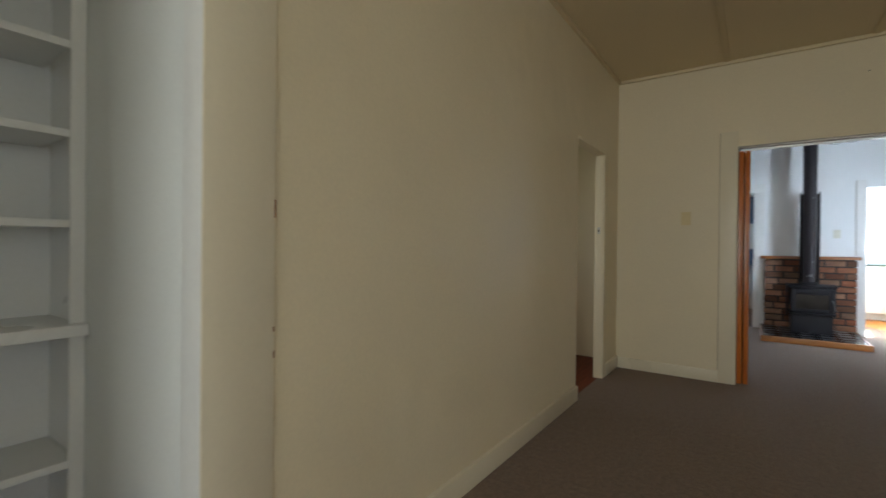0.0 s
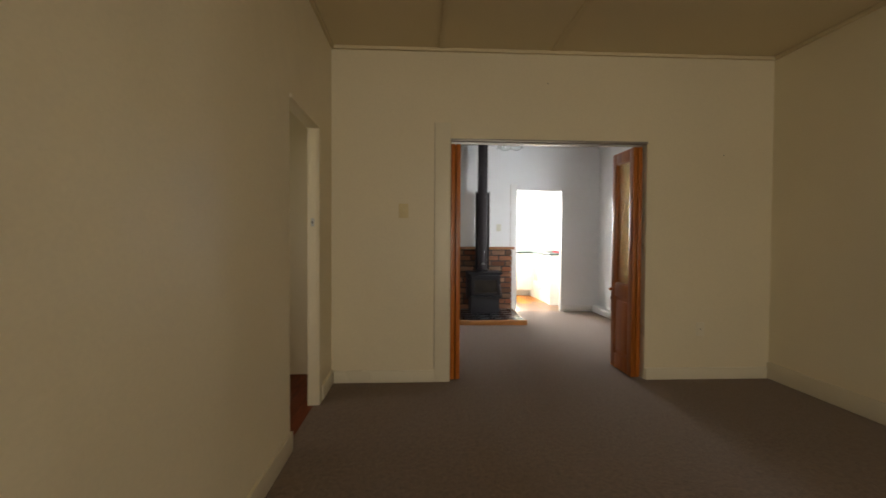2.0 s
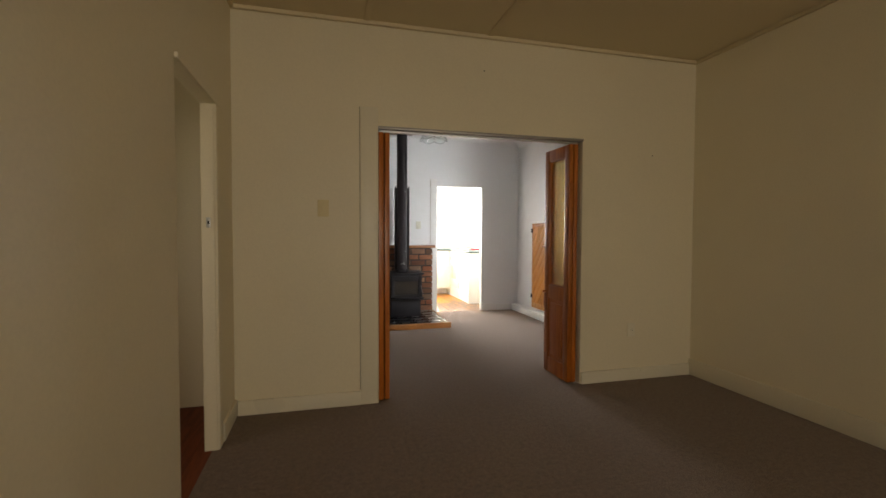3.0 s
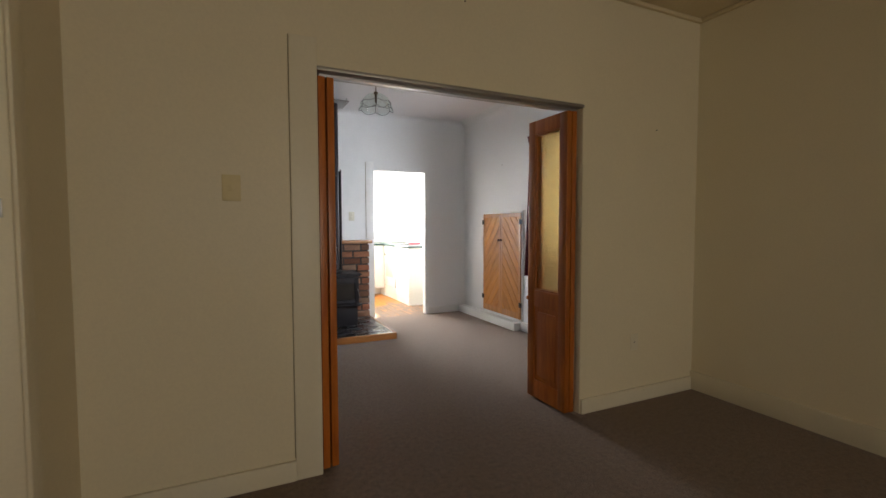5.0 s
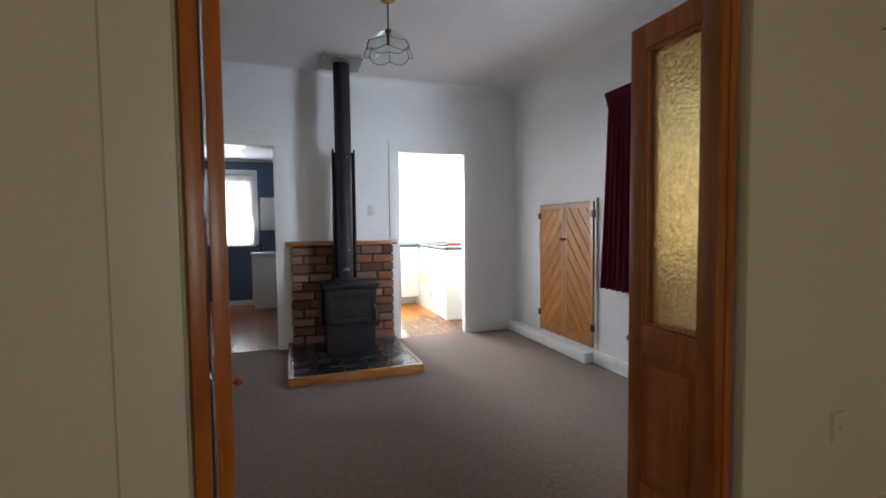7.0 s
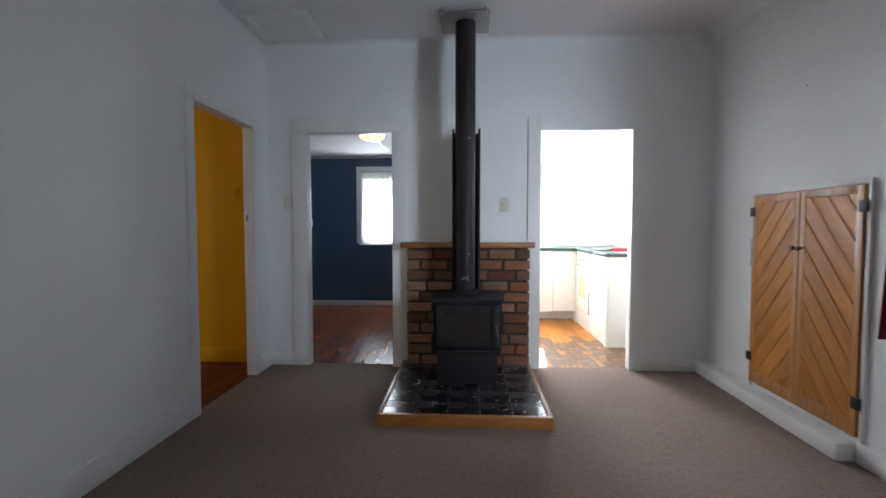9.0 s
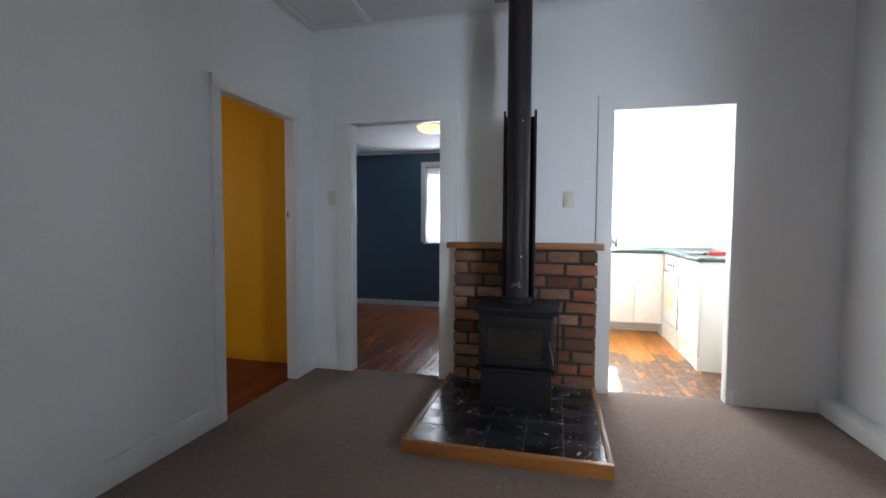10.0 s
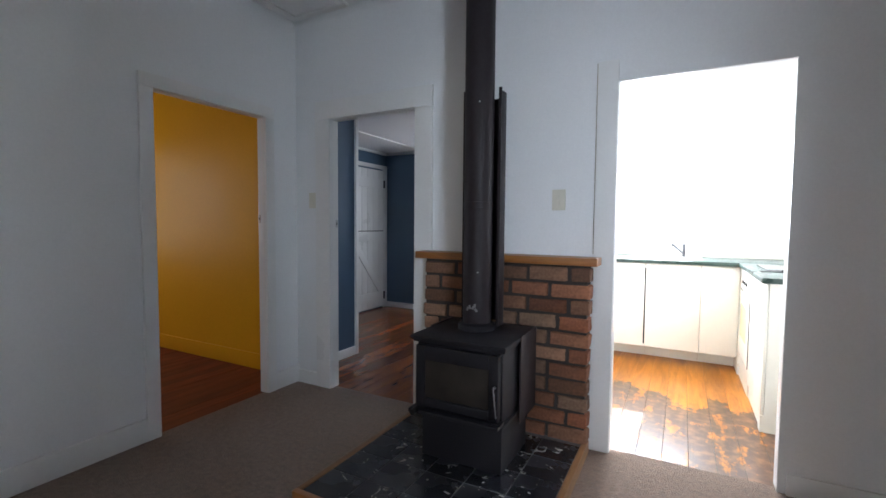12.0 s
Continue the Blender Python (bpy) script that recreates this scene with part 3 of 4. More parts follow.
def leaf(parent, at, knob_side=0):
    """One leaf of a folding door: width along y from at, thickness along x, glass above, a sunk panel below."""
    x, y, z = at
    lf = one("leaf", [(x, x + LEAF_T, y, y + 0.072, z, z + LEAF_H), (x, x + LEAF_T, y + LEAF_W - 0.072, y + LEAF_W, z, z + LEAF_H)], DOORWOOD, parent, bevel=0.003)
    r0, r1 = y + 0.072, y + LEAF_W - 0.072
    for nm, z0, z1 in (("bottom_rail", 0, 0.13), ("lock_rail", 0.66, 0.775), ("top_rail", 1.87, LEAF_H)):
        one(nm, [(x + 0.001, x + LEAF_T - 0.001, r0, r1, z + z0, z + z1)], DOORWOOD, lf, bevel=0.003)
    bm = bmesh.new()
    box(bm, x + 0.010, x + LEAF_T - 0.010, r0, r1, z + 0.13, z + 0.66)
    box(bm, x + 0.004, x + LEAF_T - 0.004, r0 + 0.035, r1 - 0.035, z + 0.165, z + 0.625, bevel=0.008)
    part("lower_panel", bm, DOORWOOD, lf)
    bm = bmesh.new()
    for a, b, c, d in ((r0, r0 + 0.012, 0.775, 1.87), (r1 - 0.012, r1, 0.775, 1.87), (r0 + 0.012, r1 - 0.012, 0.775, 0.787), (r0 + 0.012, r1 - 0.012, 1.858, 1.87)):
        box(bm, x + 0.006, x + LEAF_T - 0.006, a, b, z + c, z + d, bevel=0.003)
    part("glazing_bead", bm, DOORWOOD, lf)
    pane = one("glass_pane", [(x + 0.0155, x + 0.0195, r0 + 0.008, r1 - 0.008, z + 0.783, z + 1.862)], DOORGLASS, lf, "hammered amber glass pane")
    pane.visible_shadow = False
    if knob_side:
        kx = x if knob_side < 0 else x + LEAF_T
        bm = bmesh.new()
        c = Vector((kx, y + LEAF_W - 0.036, z + 0.718))
        s = knob_side
        cyl(bm, c, c + Vector((s * 0.018, 0, 0)), 0.007, seg=14)
        cyl(bm, c + Vector((s * 0.016, 0, 0)), c + Vector((s * 0.026, 0, 0)), 0.010, 0.016, seg=16)
        cyl(bm, c + Vector((s * 0.026, 0, 0)), c + Vector((s * 0.036, 0, 0)), 0.016, 0.009, seg=16)
        part("knob", bm, DOORWOOD, lf, "turned wooden knob")
    return lf


def folding_door(side, label):
    x0 = FO[0] if side < 0 else FO[1]
    ob = thing("folding_door", pose(x0, 5.850 if side < 0 else 5.862, 0, 0, 0, 8.0 if side < 0 else 0.5), label, "door", "folding doors between the rooms")
    near = (0.008, 0.053) if side < 0 else (-0.030 - LEAF_T, -0.072 - LEAF_T)
    y = 0.0
    leaf(ob, (near[0], y, 0.012))
    leaf(ob, (near[1], y, 0.012), knob_side=-side)
    return ob


folding_door(-1, "varnished timber folding door with amber glass, folded open")
folding_door(1, "varnished timber folding door with amber glass, folded open beside curtain")
jl = thing("door_lining_folding", (0, 0, 0), "grey painted head and sliding track of folding doors", "door frame", kind="structure")
one("head_lining", [(FO[0] + 0.001, FO[1] - 0.001, YF0 - 0.012, YF1 + 0.012, FO[2] - 0.02, FO[2] - 0.001)], PLATE, jl, "grey head with sliding track", bevel=0.003)
one("track_rail", [(FO[0] + 0.02, FO[1] - 0.02, YF0 + 0.045, YF0 + 0.075, FO[2] - 0.032, FO[2] - 0.02)], STEEL, jl, "steel sliding track")

# ---------------------------------------------------------------- hearth, brick back, mantel, stove
HX0, HX1, HY0 = 0.724, 1.774, 8.250
BX0, BX1, BY = 0.765, 1.765, 9.300
hearth = thing("hearth", (0, 0, 0), "black tiled hearth with honey timber edging on carpet", "hearth")
one("bed", [(HX0 + 0.03, HX1 - 0.03, HY0 + 0.03, 9.41, 0, 0.0655)], GROUT, hearth, "pale grey grout bed")
one("edging", [(HX0, HX1, HY0, HY0 + 0.03, 0, 0.072)], HEARTHWOOD, hearth, "honey pine edging", bevel=0.004)
# The side edging gets the darker wood that has its shade painted in.
for x in (HX0, HX1 - 0.03):
    one("edging", [(x, x + 0.03, HY0 + 0.031, 9.36, 0, 0.071)], SHADED_SIDETRIM, hearth, "honey pine edging", bevel=0.004)
tw = (HX1 - HX0 - 0.06) / 5
bm = bmesh.new()
box(bm, 0.002, tw - 0.002, 0.002, tw - 0.002, 0.055, 0.068, bevel=0.0025)
tile_mesh = mesh_of("tile", bm, TILE)
rnd = random.Random(5)
for i in range(5):
    for j in range(5):
        if HY0 + 0.03 + (j + 1) * tw > 9.42:
            continue
        o = new("tile", tile_mesh)
        o.parent, o.location = hearth, (HX0 + 0.03 + i * tw, HY0 + 0.03 + j * tw, rnd.uniform(-0.001, 0.001))

surround = thing("brick_surround", (0, 0, 0), "low red-brown brick wall behind the black stove", "fireplace")
one("mortar_core", [(BX0 + 0.012, BX1 - 0.012, BY + 0.012, YB0 - 0.001, 0.06, 1.02)], MORTAR, surround, "dark sooty mortar")
rnd = random.Random(11)
brick_meshes = []
for length in (0.205, 0.10, 0.155):
    for k in range(4):
        bm = bmesh.new()
        box(bm, 0, length, 0, 0.085, 0, 0.072, bevel=0.010)
        for v in bm.verts:
            v.co += Vector((rnd.uniform(-1, 1), rnd.uniform(-1, 1), rnd.uniform(-1, 1))) * 0.0042
        brick_meshes.append((length, mesh_of("brick", bm, BRICK, 40)))
rows, pitch = 11, 0.0868
for j in range(rows):
    x = BX0 + rnd.uniform(0, 0.006)
    pattern = ([0.10, 0.205, 0.205, 0.205, 0.205], [0.205, 0.205, 0.205, 0.205, 0.10], [0.155, 0.205, 0.205, 0.205, 0.155],
               [0.205, 0.155, 0.205, 0.205, 0.155], [0.155, 0.205, 0.155, 0.205, 0.205])[(0, 1, 3, 0, 4, 1, 0, 2, 1, 0, 1)[j]]
    gap = (BX1 - BX0 - sum(pattern)) / (len(pattern) - 1)
    for i, length in enumerate(pattern):
        me = rnd.choice([m for l, m in brick_meshes if l == length])
        o = new("brick", me)
        o.parent = surround
        if gap < 0:
            o.scale.x = (BX1 - BX0 - 0.010 * (len(pattern) - 1)) / sum(pattern)
        g = max(gap, 0.010)
        o.matrix_basis = pose(x, BY + rnd.uniform(-0.006, 0.006), 0.064 + j * pitch + rnd.uniform(-0.002, 0.002), 0, rnd.uniform(-0.5, 0.5), rnd.uniform(-0.7, 0.7)) @ Matrix.Diagonal((*o.scale, 1))
        x += length * o.scale.x + g
bm = bmesh.new()
box(bm, BX0 - 0.048, BX1 + 0.042, BY - 0.03, YB0 - 0.001, 1.022, 1.064, bevel=0.005)
tagged(new("mantel_shelf", mesh_of("mantel_shelf", bm, HEARTHWOOD, 35)), "honey timber mantel shelf on the brick surround", "mantel")


def stove():
    cx, fy, by = 1.266, 8.752, 9.20
    ob = thing("wood_stove", (cx, 8.9, 0.068), "black enamelled wood burning stove with sooty glass door", "stove")
    def b(nm, bx, mat=IRON, label="", bevel=0.006):
        x0, x1, y0, y1, z0, z1 = bx
        return one(nm, [(x0, x1, y0 - 8.9, y1 - 8.9, z0 - 0.068, z1 - 0.068)], mat, ob, label, bevel)
    b("pedestal", (-0.213, 0.213, fy + 0.05, by - 0.03, 0.069, 0.305))
    b("base_plate", (-0.235, 0.235, fy - 0.005, by, 0.305, 0.322))
    b("firebox", (-0.225, 0.225, fy + 0.02, by - 0.01, 0.322, 0.655), bevel=0.012)
    b("top_plate", (-0.25, 0.25, fy - 0.018, by, 0.670, 0.691), bevel=0.008)
    b("top_rim", (-0.24, 0.24, fy + 0.005, by - 0.005, 0.655, 0.670))
    for s in (-1, 1):
        x0, x1 = sorted((s * 0.243, s * 0.252))
        b("side_shield", (x0, x1, fy + 0.20, by, 0.27, 0.696), FLUE, bevel=0.002)
    b("ash_lip", (-0.232, 0.232, fy - 0.055, fy + 0.03, 0.322, 0.342), bevel=0.006)
    # door with a sunk window
    bm = bmesh.new()
    y0, y1 = fy - 0.012 - 8.9, fy + 0.022 - 8.9
    z0, z1 = 0.345 - 0.068, 0.646 - 0.068
    for x_0, x_1, za, zb in ((-0.215, -0.168, z0, z1), (0.168, 0.215, z0, z1), (-0.168, 0.168, z0, z0 + 0.045), (-0.168, 0.168, z1 - 0.070, z1)):
        box(bm, x_0, x_1, y0, y1, za, zb, bevel=0.005)
    d = part("door", bm, IRON, ob)
    one("door_glass", [(-0.17, 0.17, y0 + 0.012, y0 + 0.017, z0 + 0.043, z1 - 0.068)], SOOTGLASS, d, "smoked soot-stained glass")
    bm = bmesh.new()
    cyl(bm, (0.200, y0, z0 + 0.16), (0.200, y0 - 0.022, z0 + 0.16), 0.006)
    cyl(bm, (0.200, y0 - 0.022, z0 + 0.155), (0.224, y0 - 0.045, z0 + 0.04), 0.0034, 0.0028)
    part("door_handle", bm, CHROME, d, "dull steel spring handle")
    bm = bmesh.new()
    cyl(bm, (-0.19, fy - 0.05 - 8.9, 0.338 - 0.068), (-0.19, fy - 0.085 - 8.9, 0.338 - 0.068), 0.014)
    part("air_control", bm, BLACKIRON, ob)
    bm = bmesh.new()
    box(bm, 0.16, 0.24, fy - 0.045 - 8.9, fy - 0.030 - 8.9, 0.344 - 0.068, 0.352 - 0.068, bevel=0.001)
    part("air_slide", bm, IRON, ob)
    # flue collar
    bm = bmesh.new()
    lathe(bm, [(0.075, 0.622), (0.098, 0.622), (0.098, 0.65), (0.08, 0.66)], (-0.018, 0.13, 0), 28)
    part("flue_collar", bm, IRON, ob)
    return ob


stove()
flue = thing("stove_flue", (1.248, 9.03, 0.691), "dark enamelled stove flue with heat shield", "flue")
bm = bmesh.new()
lathe(bm, [(0.0, 0.0), (0.075, 0.0), (0.075, 0.62), (0.0765, 0.622), (0.0765, 0.655), (0.075, 0.657), (0.075, H2 - 0.692), (0.0, H2 - 0.692)], (0, 0, 0), 32)
part("pipe", bm, FLUE, flue)
bm = bmesh.new()
n = 22
ring = []
for i in range(n + 1):
    a = radians(90 - 118 + 236 * i / n)
    ring.append([bm.verts.new((0.006 + r * math.cos(a), 0.075 + r * math.sin(a), z)) for r in (0.102, 0.105) for z in (0.015, 1.222)])
for p, q in zip(ring, ring[1:]):
    for a, b_ in ((0, 1), (3, 2), (2, 0), (1, 3)):
        bm.faces.new((p[a], p[b_], q[b_], q[a]))
for s in (0, -1):
    bm.faces.new([ring[s][k] for k in (0, 1, 3, 2)])
shield = part("heat_shield", bm, FLUE, flue)
for s in (-1, 1):
    x0, x1 = sorted((0.006 + s * 0.090, 0.006 + s * 0.106))
    one("shield_flange", [(x0, x1, 0.019, 0.025, 0.015, 1.235)], FLUE, shield, bevel=0.001)
for x, z, r in ((-0.022, 0.112, 20), (-0.008, 0.122, -15), (0.010, 0.120, 35), (0.024, 0.108, -40), (0.018, 0.130, 10)):
    bm = bmesh.new()
    box(bm, -0.006, 0.006, -0.0006, 0.0006, -0.010, 0.010, bevel=0.0005)
    o = part("paint_scuff", bm, SCUFF, flue, "pale scuff in the enamel")
    a = math.asin(x / 0.0757)
    o.matrix_basis = pose(x, -0.0757 * math.cos(a), z, 0, r, math.degrees(a))
for z in (0.3, 1.15):
    bm = bmesh.new()
    cyl(bm, (0.03, -0.067, z), (0.031, -0.071, z), 0.004, seg=10)
    part("screw", bm, STEEL, flue)
plate = thing("flue_ceiling_plate", (1.242, 9.03, H2), "grey metal ceiling plate round the flue", "plate")
one("plate", [(-0.18, 0.18, -0.18, 0.18, -0.044, -0.034)], PLATE, plate, bevel=0.003)
for sx in (-1, 1):
    for sy in (-1, 1):
        bm = bmesh.new()
        cyl(bm, (sx * 0.155, sy * 0.155, -0.001), (sx * 0.155, sy * 0.155, -0.049), 0.006, seg=10)
        part("screw", bm, STEEL, plate)

# ---------------------------------------------------------------- plank cupboard in the right wall
CUP = (7.966, 8.832, 0.128, 1.403)
cup = thing("wall_cupboard", (XR2, 0, 0), "golden pine cupboard with chevron plank doors, white frame", "cupboard")
for nm, b_ in (("frame_board", (-0.016, 0, CUP[0] - 0.028, CUP[0], 0.095, CUP[3])), ("frame_board", (-0.016, 0, CUP[1], CUP[1] + 0.016, 0.095, CUP[3])),
               ("frame_board", (-0.018, 0, CUP[0] - 0.028, CUP[1] + 0.016, CUP[3], CUP[3] + 0.026))):
    one(nm, [b_], TRIM, cup, "white painted frame", bevel=0.003)


def clip_plane(bm, co, no):
    geom = bm.verts[:] + bm.edges[:] + bm.faces[:]
    r = bmesh.ops.bisect_plane(bm, geom=geom, plane_co=co, plane_no=no, clear_outer=True)
    edges = [e for e in r["geom_cut"] if isinstance(e, bmesh.types.BMEdge)]
    if edges:
        bmesh.ops.edgenet_fill(bm, edges=edges)


def plank_door(parent, y0, y1, z0, z1, slant, far):
    d = one("door", [(-0.012, -0.001, y0, y1, z0, z1)], PINE, parent, "chevron planked pine door")
    fy0, fy1, fz0, fz1 = y0, y1, z0, z1
    for nm, b_ in (("stile", (fy0 + 0.001, fy0 + 0.040, fz0, fz1)), ("stile", (fy1 - 0.040, fy1 - 0.001, fz0, fz1)),
                   ("rail", (fy0 + 0.041, fy1 - 0.041, fz0, fz0 + 0.075)), ("rail", (fy0 + 0.041, fy1 - 0.041, fz1 - 0.045, fz1))):
        one(nm, [(-0.0255, -0.0125, *b_)], PINE, d, bevel=0.002)
    y0, y1, z0, z1 = y0 + 0.041, y1 - 0.041, z0 + 0.0755, z1 - 0.0455
    w, ang = 0.098, radians(52)
    dy, dz = math.cos(ang) * slant, math.sin(ang)
    ny, nz = -dz, dy
    cy, cz = (y0 + y1) / 2, (z0 + z1) / 2
    for i in range(-8, 9):
        bm = bmesh.new()
        box(bm, -0.024, -0.0125, -1.2, 1.2, -w / 2 + 0.0018, w / 2 - 0.0014, bevel=0.0035)
        rot = Matrix(((1, 0, 0, 0), (0, dy, ny, cy + ny * i * w), (0, dz, nz, cz + nz * i * w), (0, 0, 0, 1)))
        bmesh.ops.transform(bm, matrix=rot, verts=bm.verts)
        for co, no in (((0, y0 + 0.001, 0), (0, -1, 0)), ((0, y1 - 0.001, 0), (0, 1, 0)), ((0, 0, z0), (0, 0, -1)), ((0, 0, z1), (0, 0, 1))):
            if bm.verts:
                clip_plane(bm, co, no)
        if len(bm.verts) < 4:
            bm.free()
            continue
        bmesh.ops.transform(bm, matrix=rot.inverted(), verts=bm.verts)
        o = part("plank", bm, PLANK, d)
        o.matrix_basis = rot
    y0, y1, z0, z1 = fy0, fy1, fz0, fz1
    hy = y1 if far else y0
    for z in (0.303, 1.292):
        one("hinge", [(-0.030, -0.022, hy - 0.025, hy + 0.028, z - 0.03, z + 0.03)], BLACKIRON, d, "black iron hinge", bevel=0.003)
    ky = y0 + 0.022 if far else y1 - 0.022
    bm = bmesh.new()
    cyl(bm, (-0.025, ky, 1.064), (-0.038, ky, 1.064), 0.008, seg=12)
    cyl(bm, (-0.038, ky, 1.064), (-0.052, ky, 1.064), 0.012, 0.016, seg=16)
    cyl(bm, (-0.052, ky, 1.064), (-0.058, ky, 1.064), 0.016, 0.009, seg=16)
    part("knob", bm, KNOBWOOD, d, "small dark turned wooden knob")
    return d


PLANK = wood("golden_pine_plank", (0.41, 0.145, 0.018), (0.62, 0.262, 0.040), 0.42, scale=(3, 0.4, 3), coat=0.08, rand=0.13, rings=7, spec=0.3)
mid = (CUP[0] + CUP[1]) / 2
one("side_catch", [(-0.008, 0, CUP[1] + 0.045, CUP[1] + 0.052, 0.92, 1.11)], TRIM, cup, "thin white catch strip", bevel=0.002)
plank_door(cup, mid + 0.002, CUP[1] - 0.003, CUP[2] + 0.003, CUP[3] - 0.004, -1, True)
plank_door(cup, CUP[0] + 0.003, mid - 0.002, CUP[2] + 0.003, CUP[3] - 0.004, 1, False)
solid("plinth_step", [(3.135, XR2, 7.975, YB0 - 0.001, 0, 0.094)], TRIM, "white painted step below the cupboard", "plinth", bevel=0.006)


# ---------------------------------------------------------------- curtain, windows
def curtain(x, y0, y1, z0, z1):
    ob = thing("curtain", (x, y1, z0), "burgundy pleated curtain drawn beside the window", "curtain")
    bm = bmesh.new()
    nz, ny = 30, 90
    grid = []
    for i in range(nz + 1):
        v = i / nz
        z = (z1 - z0) * v
        row = []
        for j in range(ny + 1):
            u = j / ny
            pinch = 1 - 0.22 * v if v < 0.93 else 0.795 + (v - 0.93) * 1.4
            amp = 0.035 * (1 - 0.5 * v) * (0.35 if v > 0.93 else 1)
            wave = math.sin(u * 2 * math.pi * 6.5 + 0.8 * math.sin(v * 2.2 + u * 5)) + 0.35 * math.sin(u * 2 * math.pi * 13 + 1)
            y = -(u) * (y1 - y0) * pinch - (0.075 * v if v < 0.93 else 0.07 - (v - 0.93) * 0.55)
            if v > 0.93:
                wave = math.sin(u * 2 * math.pi * 26)
            row.append(bm.verts.new((amp * wave, y, z)))
        grid.append(row)
    for a, b_ in zip(grid, grid[1:]):
        for j in range(ny):
            bm.faces.new((a[j], a[j + 1], b_[j + 1], b_[j]))
    cloth = part("cloth", bm, CURTAIN, ob, smooth=180)
    md = cloth.modifiers.new("thick", "SOLIDIFY")
    md.thickness = 0.003
    bm = bmesh.new()
    cyl(bm, (0.03, 0.05 - 0.075, z1 - z0 - 0.045), (0.03, -(1.45), z1 - z0 - 0.045), 0.009, seg=12)
    part("rail", bm, TRIM, ob, "thin white curtain rail")
    return ob


curtain(3.15, 7.38, 7.79, 0.685, 2.235)


def window(name, axis, at, out, a0, a1, z0, z1, mat, label, bars=1, depth=0.12):
    """Frame, sashes, sill and panes; at is the room face of the wall, out points into the room."""
    ob = thing(name, (0, 0, 0), label, "window", kind="structure")
    def bx(u0, u1, d0, d1, za, zb):
        lo, hi = sorted((at - out * d0, at - out * d1))
        return (u0, u1, lo, hi, za, zb) if axis == "x" else (lo, hi, u0, u1, za, zb)
    w = 0.045
    fr = one("window_frame", [bx(a0, a0 + w, 0.04, 0.10, z0, z1), bx(a1 - w, a1, 0.04, 0.10, z0, z1), bx(a0 + w, a1 - w, 0.04, 0.10, z0, z0 + w),
                              bx(a0 + w, a1 - w, 0.04, 0.10, z1 - w, z1)], mat, ob, bevel=0.003)
    one("window_sill", [bx(a0 - 0.03, a1 + 0.03, -0.04, 0.04, z0 - 0.025, z0 - 0.001)], mat, ob, bevel=0.004)
    for nm, b_ in (("architrave", bx(a0 - 0.07, a0, -0.018, 0, z0, z1)), ("architrave", bx(a1, a1 + 0.07, -0.018, 0, z0, z1)),
                   ("architrave", bx(a0 - 0.07, a1 + 0.07, -0.02, 0, z1, z1 + 0.07))):
        one(nm, [b_], mat, ob, bevel=0.003)
    for i in range(bars + 1):
        u0 = a0 + w + (a1 - a0 - 2 * w) * i / (bars + 1)
        u1 = a0 + w + (a1 - a0 - 2 * w) * (i + 1) / (bars + 1)
        if i:
            one("mullion", [bx(u0 - 0.02, u0 + 0.02, 0.045, 0.095, z0 + w, z1 - w)], mat, ob, bevel=0.003)
        p = one("pane", [bx(u0, u1, 0.07, 0.074, z0 + w, z1 - w)], CLEAR, ob)
        p.visible_shadow = False
    return ob


window("window_side", "y", XR2, -1, WIN[0], WIN[1], WIN[2], WIN[3], TRIM, "white framed side window of the back room")
window("window_front", "x", -2.9, 1, 0.0, 1.8, 0.85, 2.15, TRIM, "unseen white framed front window", bars=2)
# Not a known window: added where the second front lamp shines in.
window("added_window_front_side", "y", XR1, -1, -1.2, 0.6, 0.85, 2.15, TRIM, "unseen white framed front window", bars=2)
window("window_kitchen", "x", YK, -1, KW[0], KW[1], KW[2], KW[3], TRIM, "white framed window over the sink")
# Unseen window, added on the hob side for the extra kitchen lamp.
window("added_window_kitchen_side", "y", XK, -1, 9.95, 11.25, 1.15, 2.05, TRIM, "unseen white framed window added to brighten the kitchen")
window("window_blue", "x", YN, -1, BW[0], BW[1], BW[2], BW[3], TRIM, "white framed window in the blue wall", bars=0)
# Unseen window, added around the lamp that lights the yellow room.
window("added_window_yellow", "y", -3.4, 1, 7.7, 9.0, 0.8, 2.1, TRIM, "unseen white framed window added to light the yellow room")

# Unseen window, added to go with the passage fill lamp.
window("added_window_passage", "y", -1.78, 1, 4.2, 5.2, 0.9, 2.0, TRIM, "unseen white framed window added to brighten the passage")

# lace net hanging in the blue room's window
ob = thing("net_curtain", (BW[0] + 0.005, YN - 0.012, BW[2] - 0.015), "white lace net curtain in the window", "curtain")
bm = bmesh.new()
nw = 60
w_ = BW[1] - BW[0] - 0.01
rows_ = []
for z in (0.0, 0.3, 0.6, 0.9, BW[3] - BW[2] - 0.01):
    rows_.append([bm.verts.new((w_ * j / nw, 0.008 * math.sin(j * 1.3 + z), z + (0.012 * math.sin(j * 1.05) if z == 0 else 0))) for j in range(nw + 1)])
for a, b_ in zip(rows_, rows_[1:]):
    for j in range(nw):
        bm.faces.new((a[j], a[j + 1], b_[j + 1], b_[j]))
net = part("net", bm, LACE, ob, smooth=180)
net.modifiers.new("thick", "SOLIDIFY").thickness = 0.0015

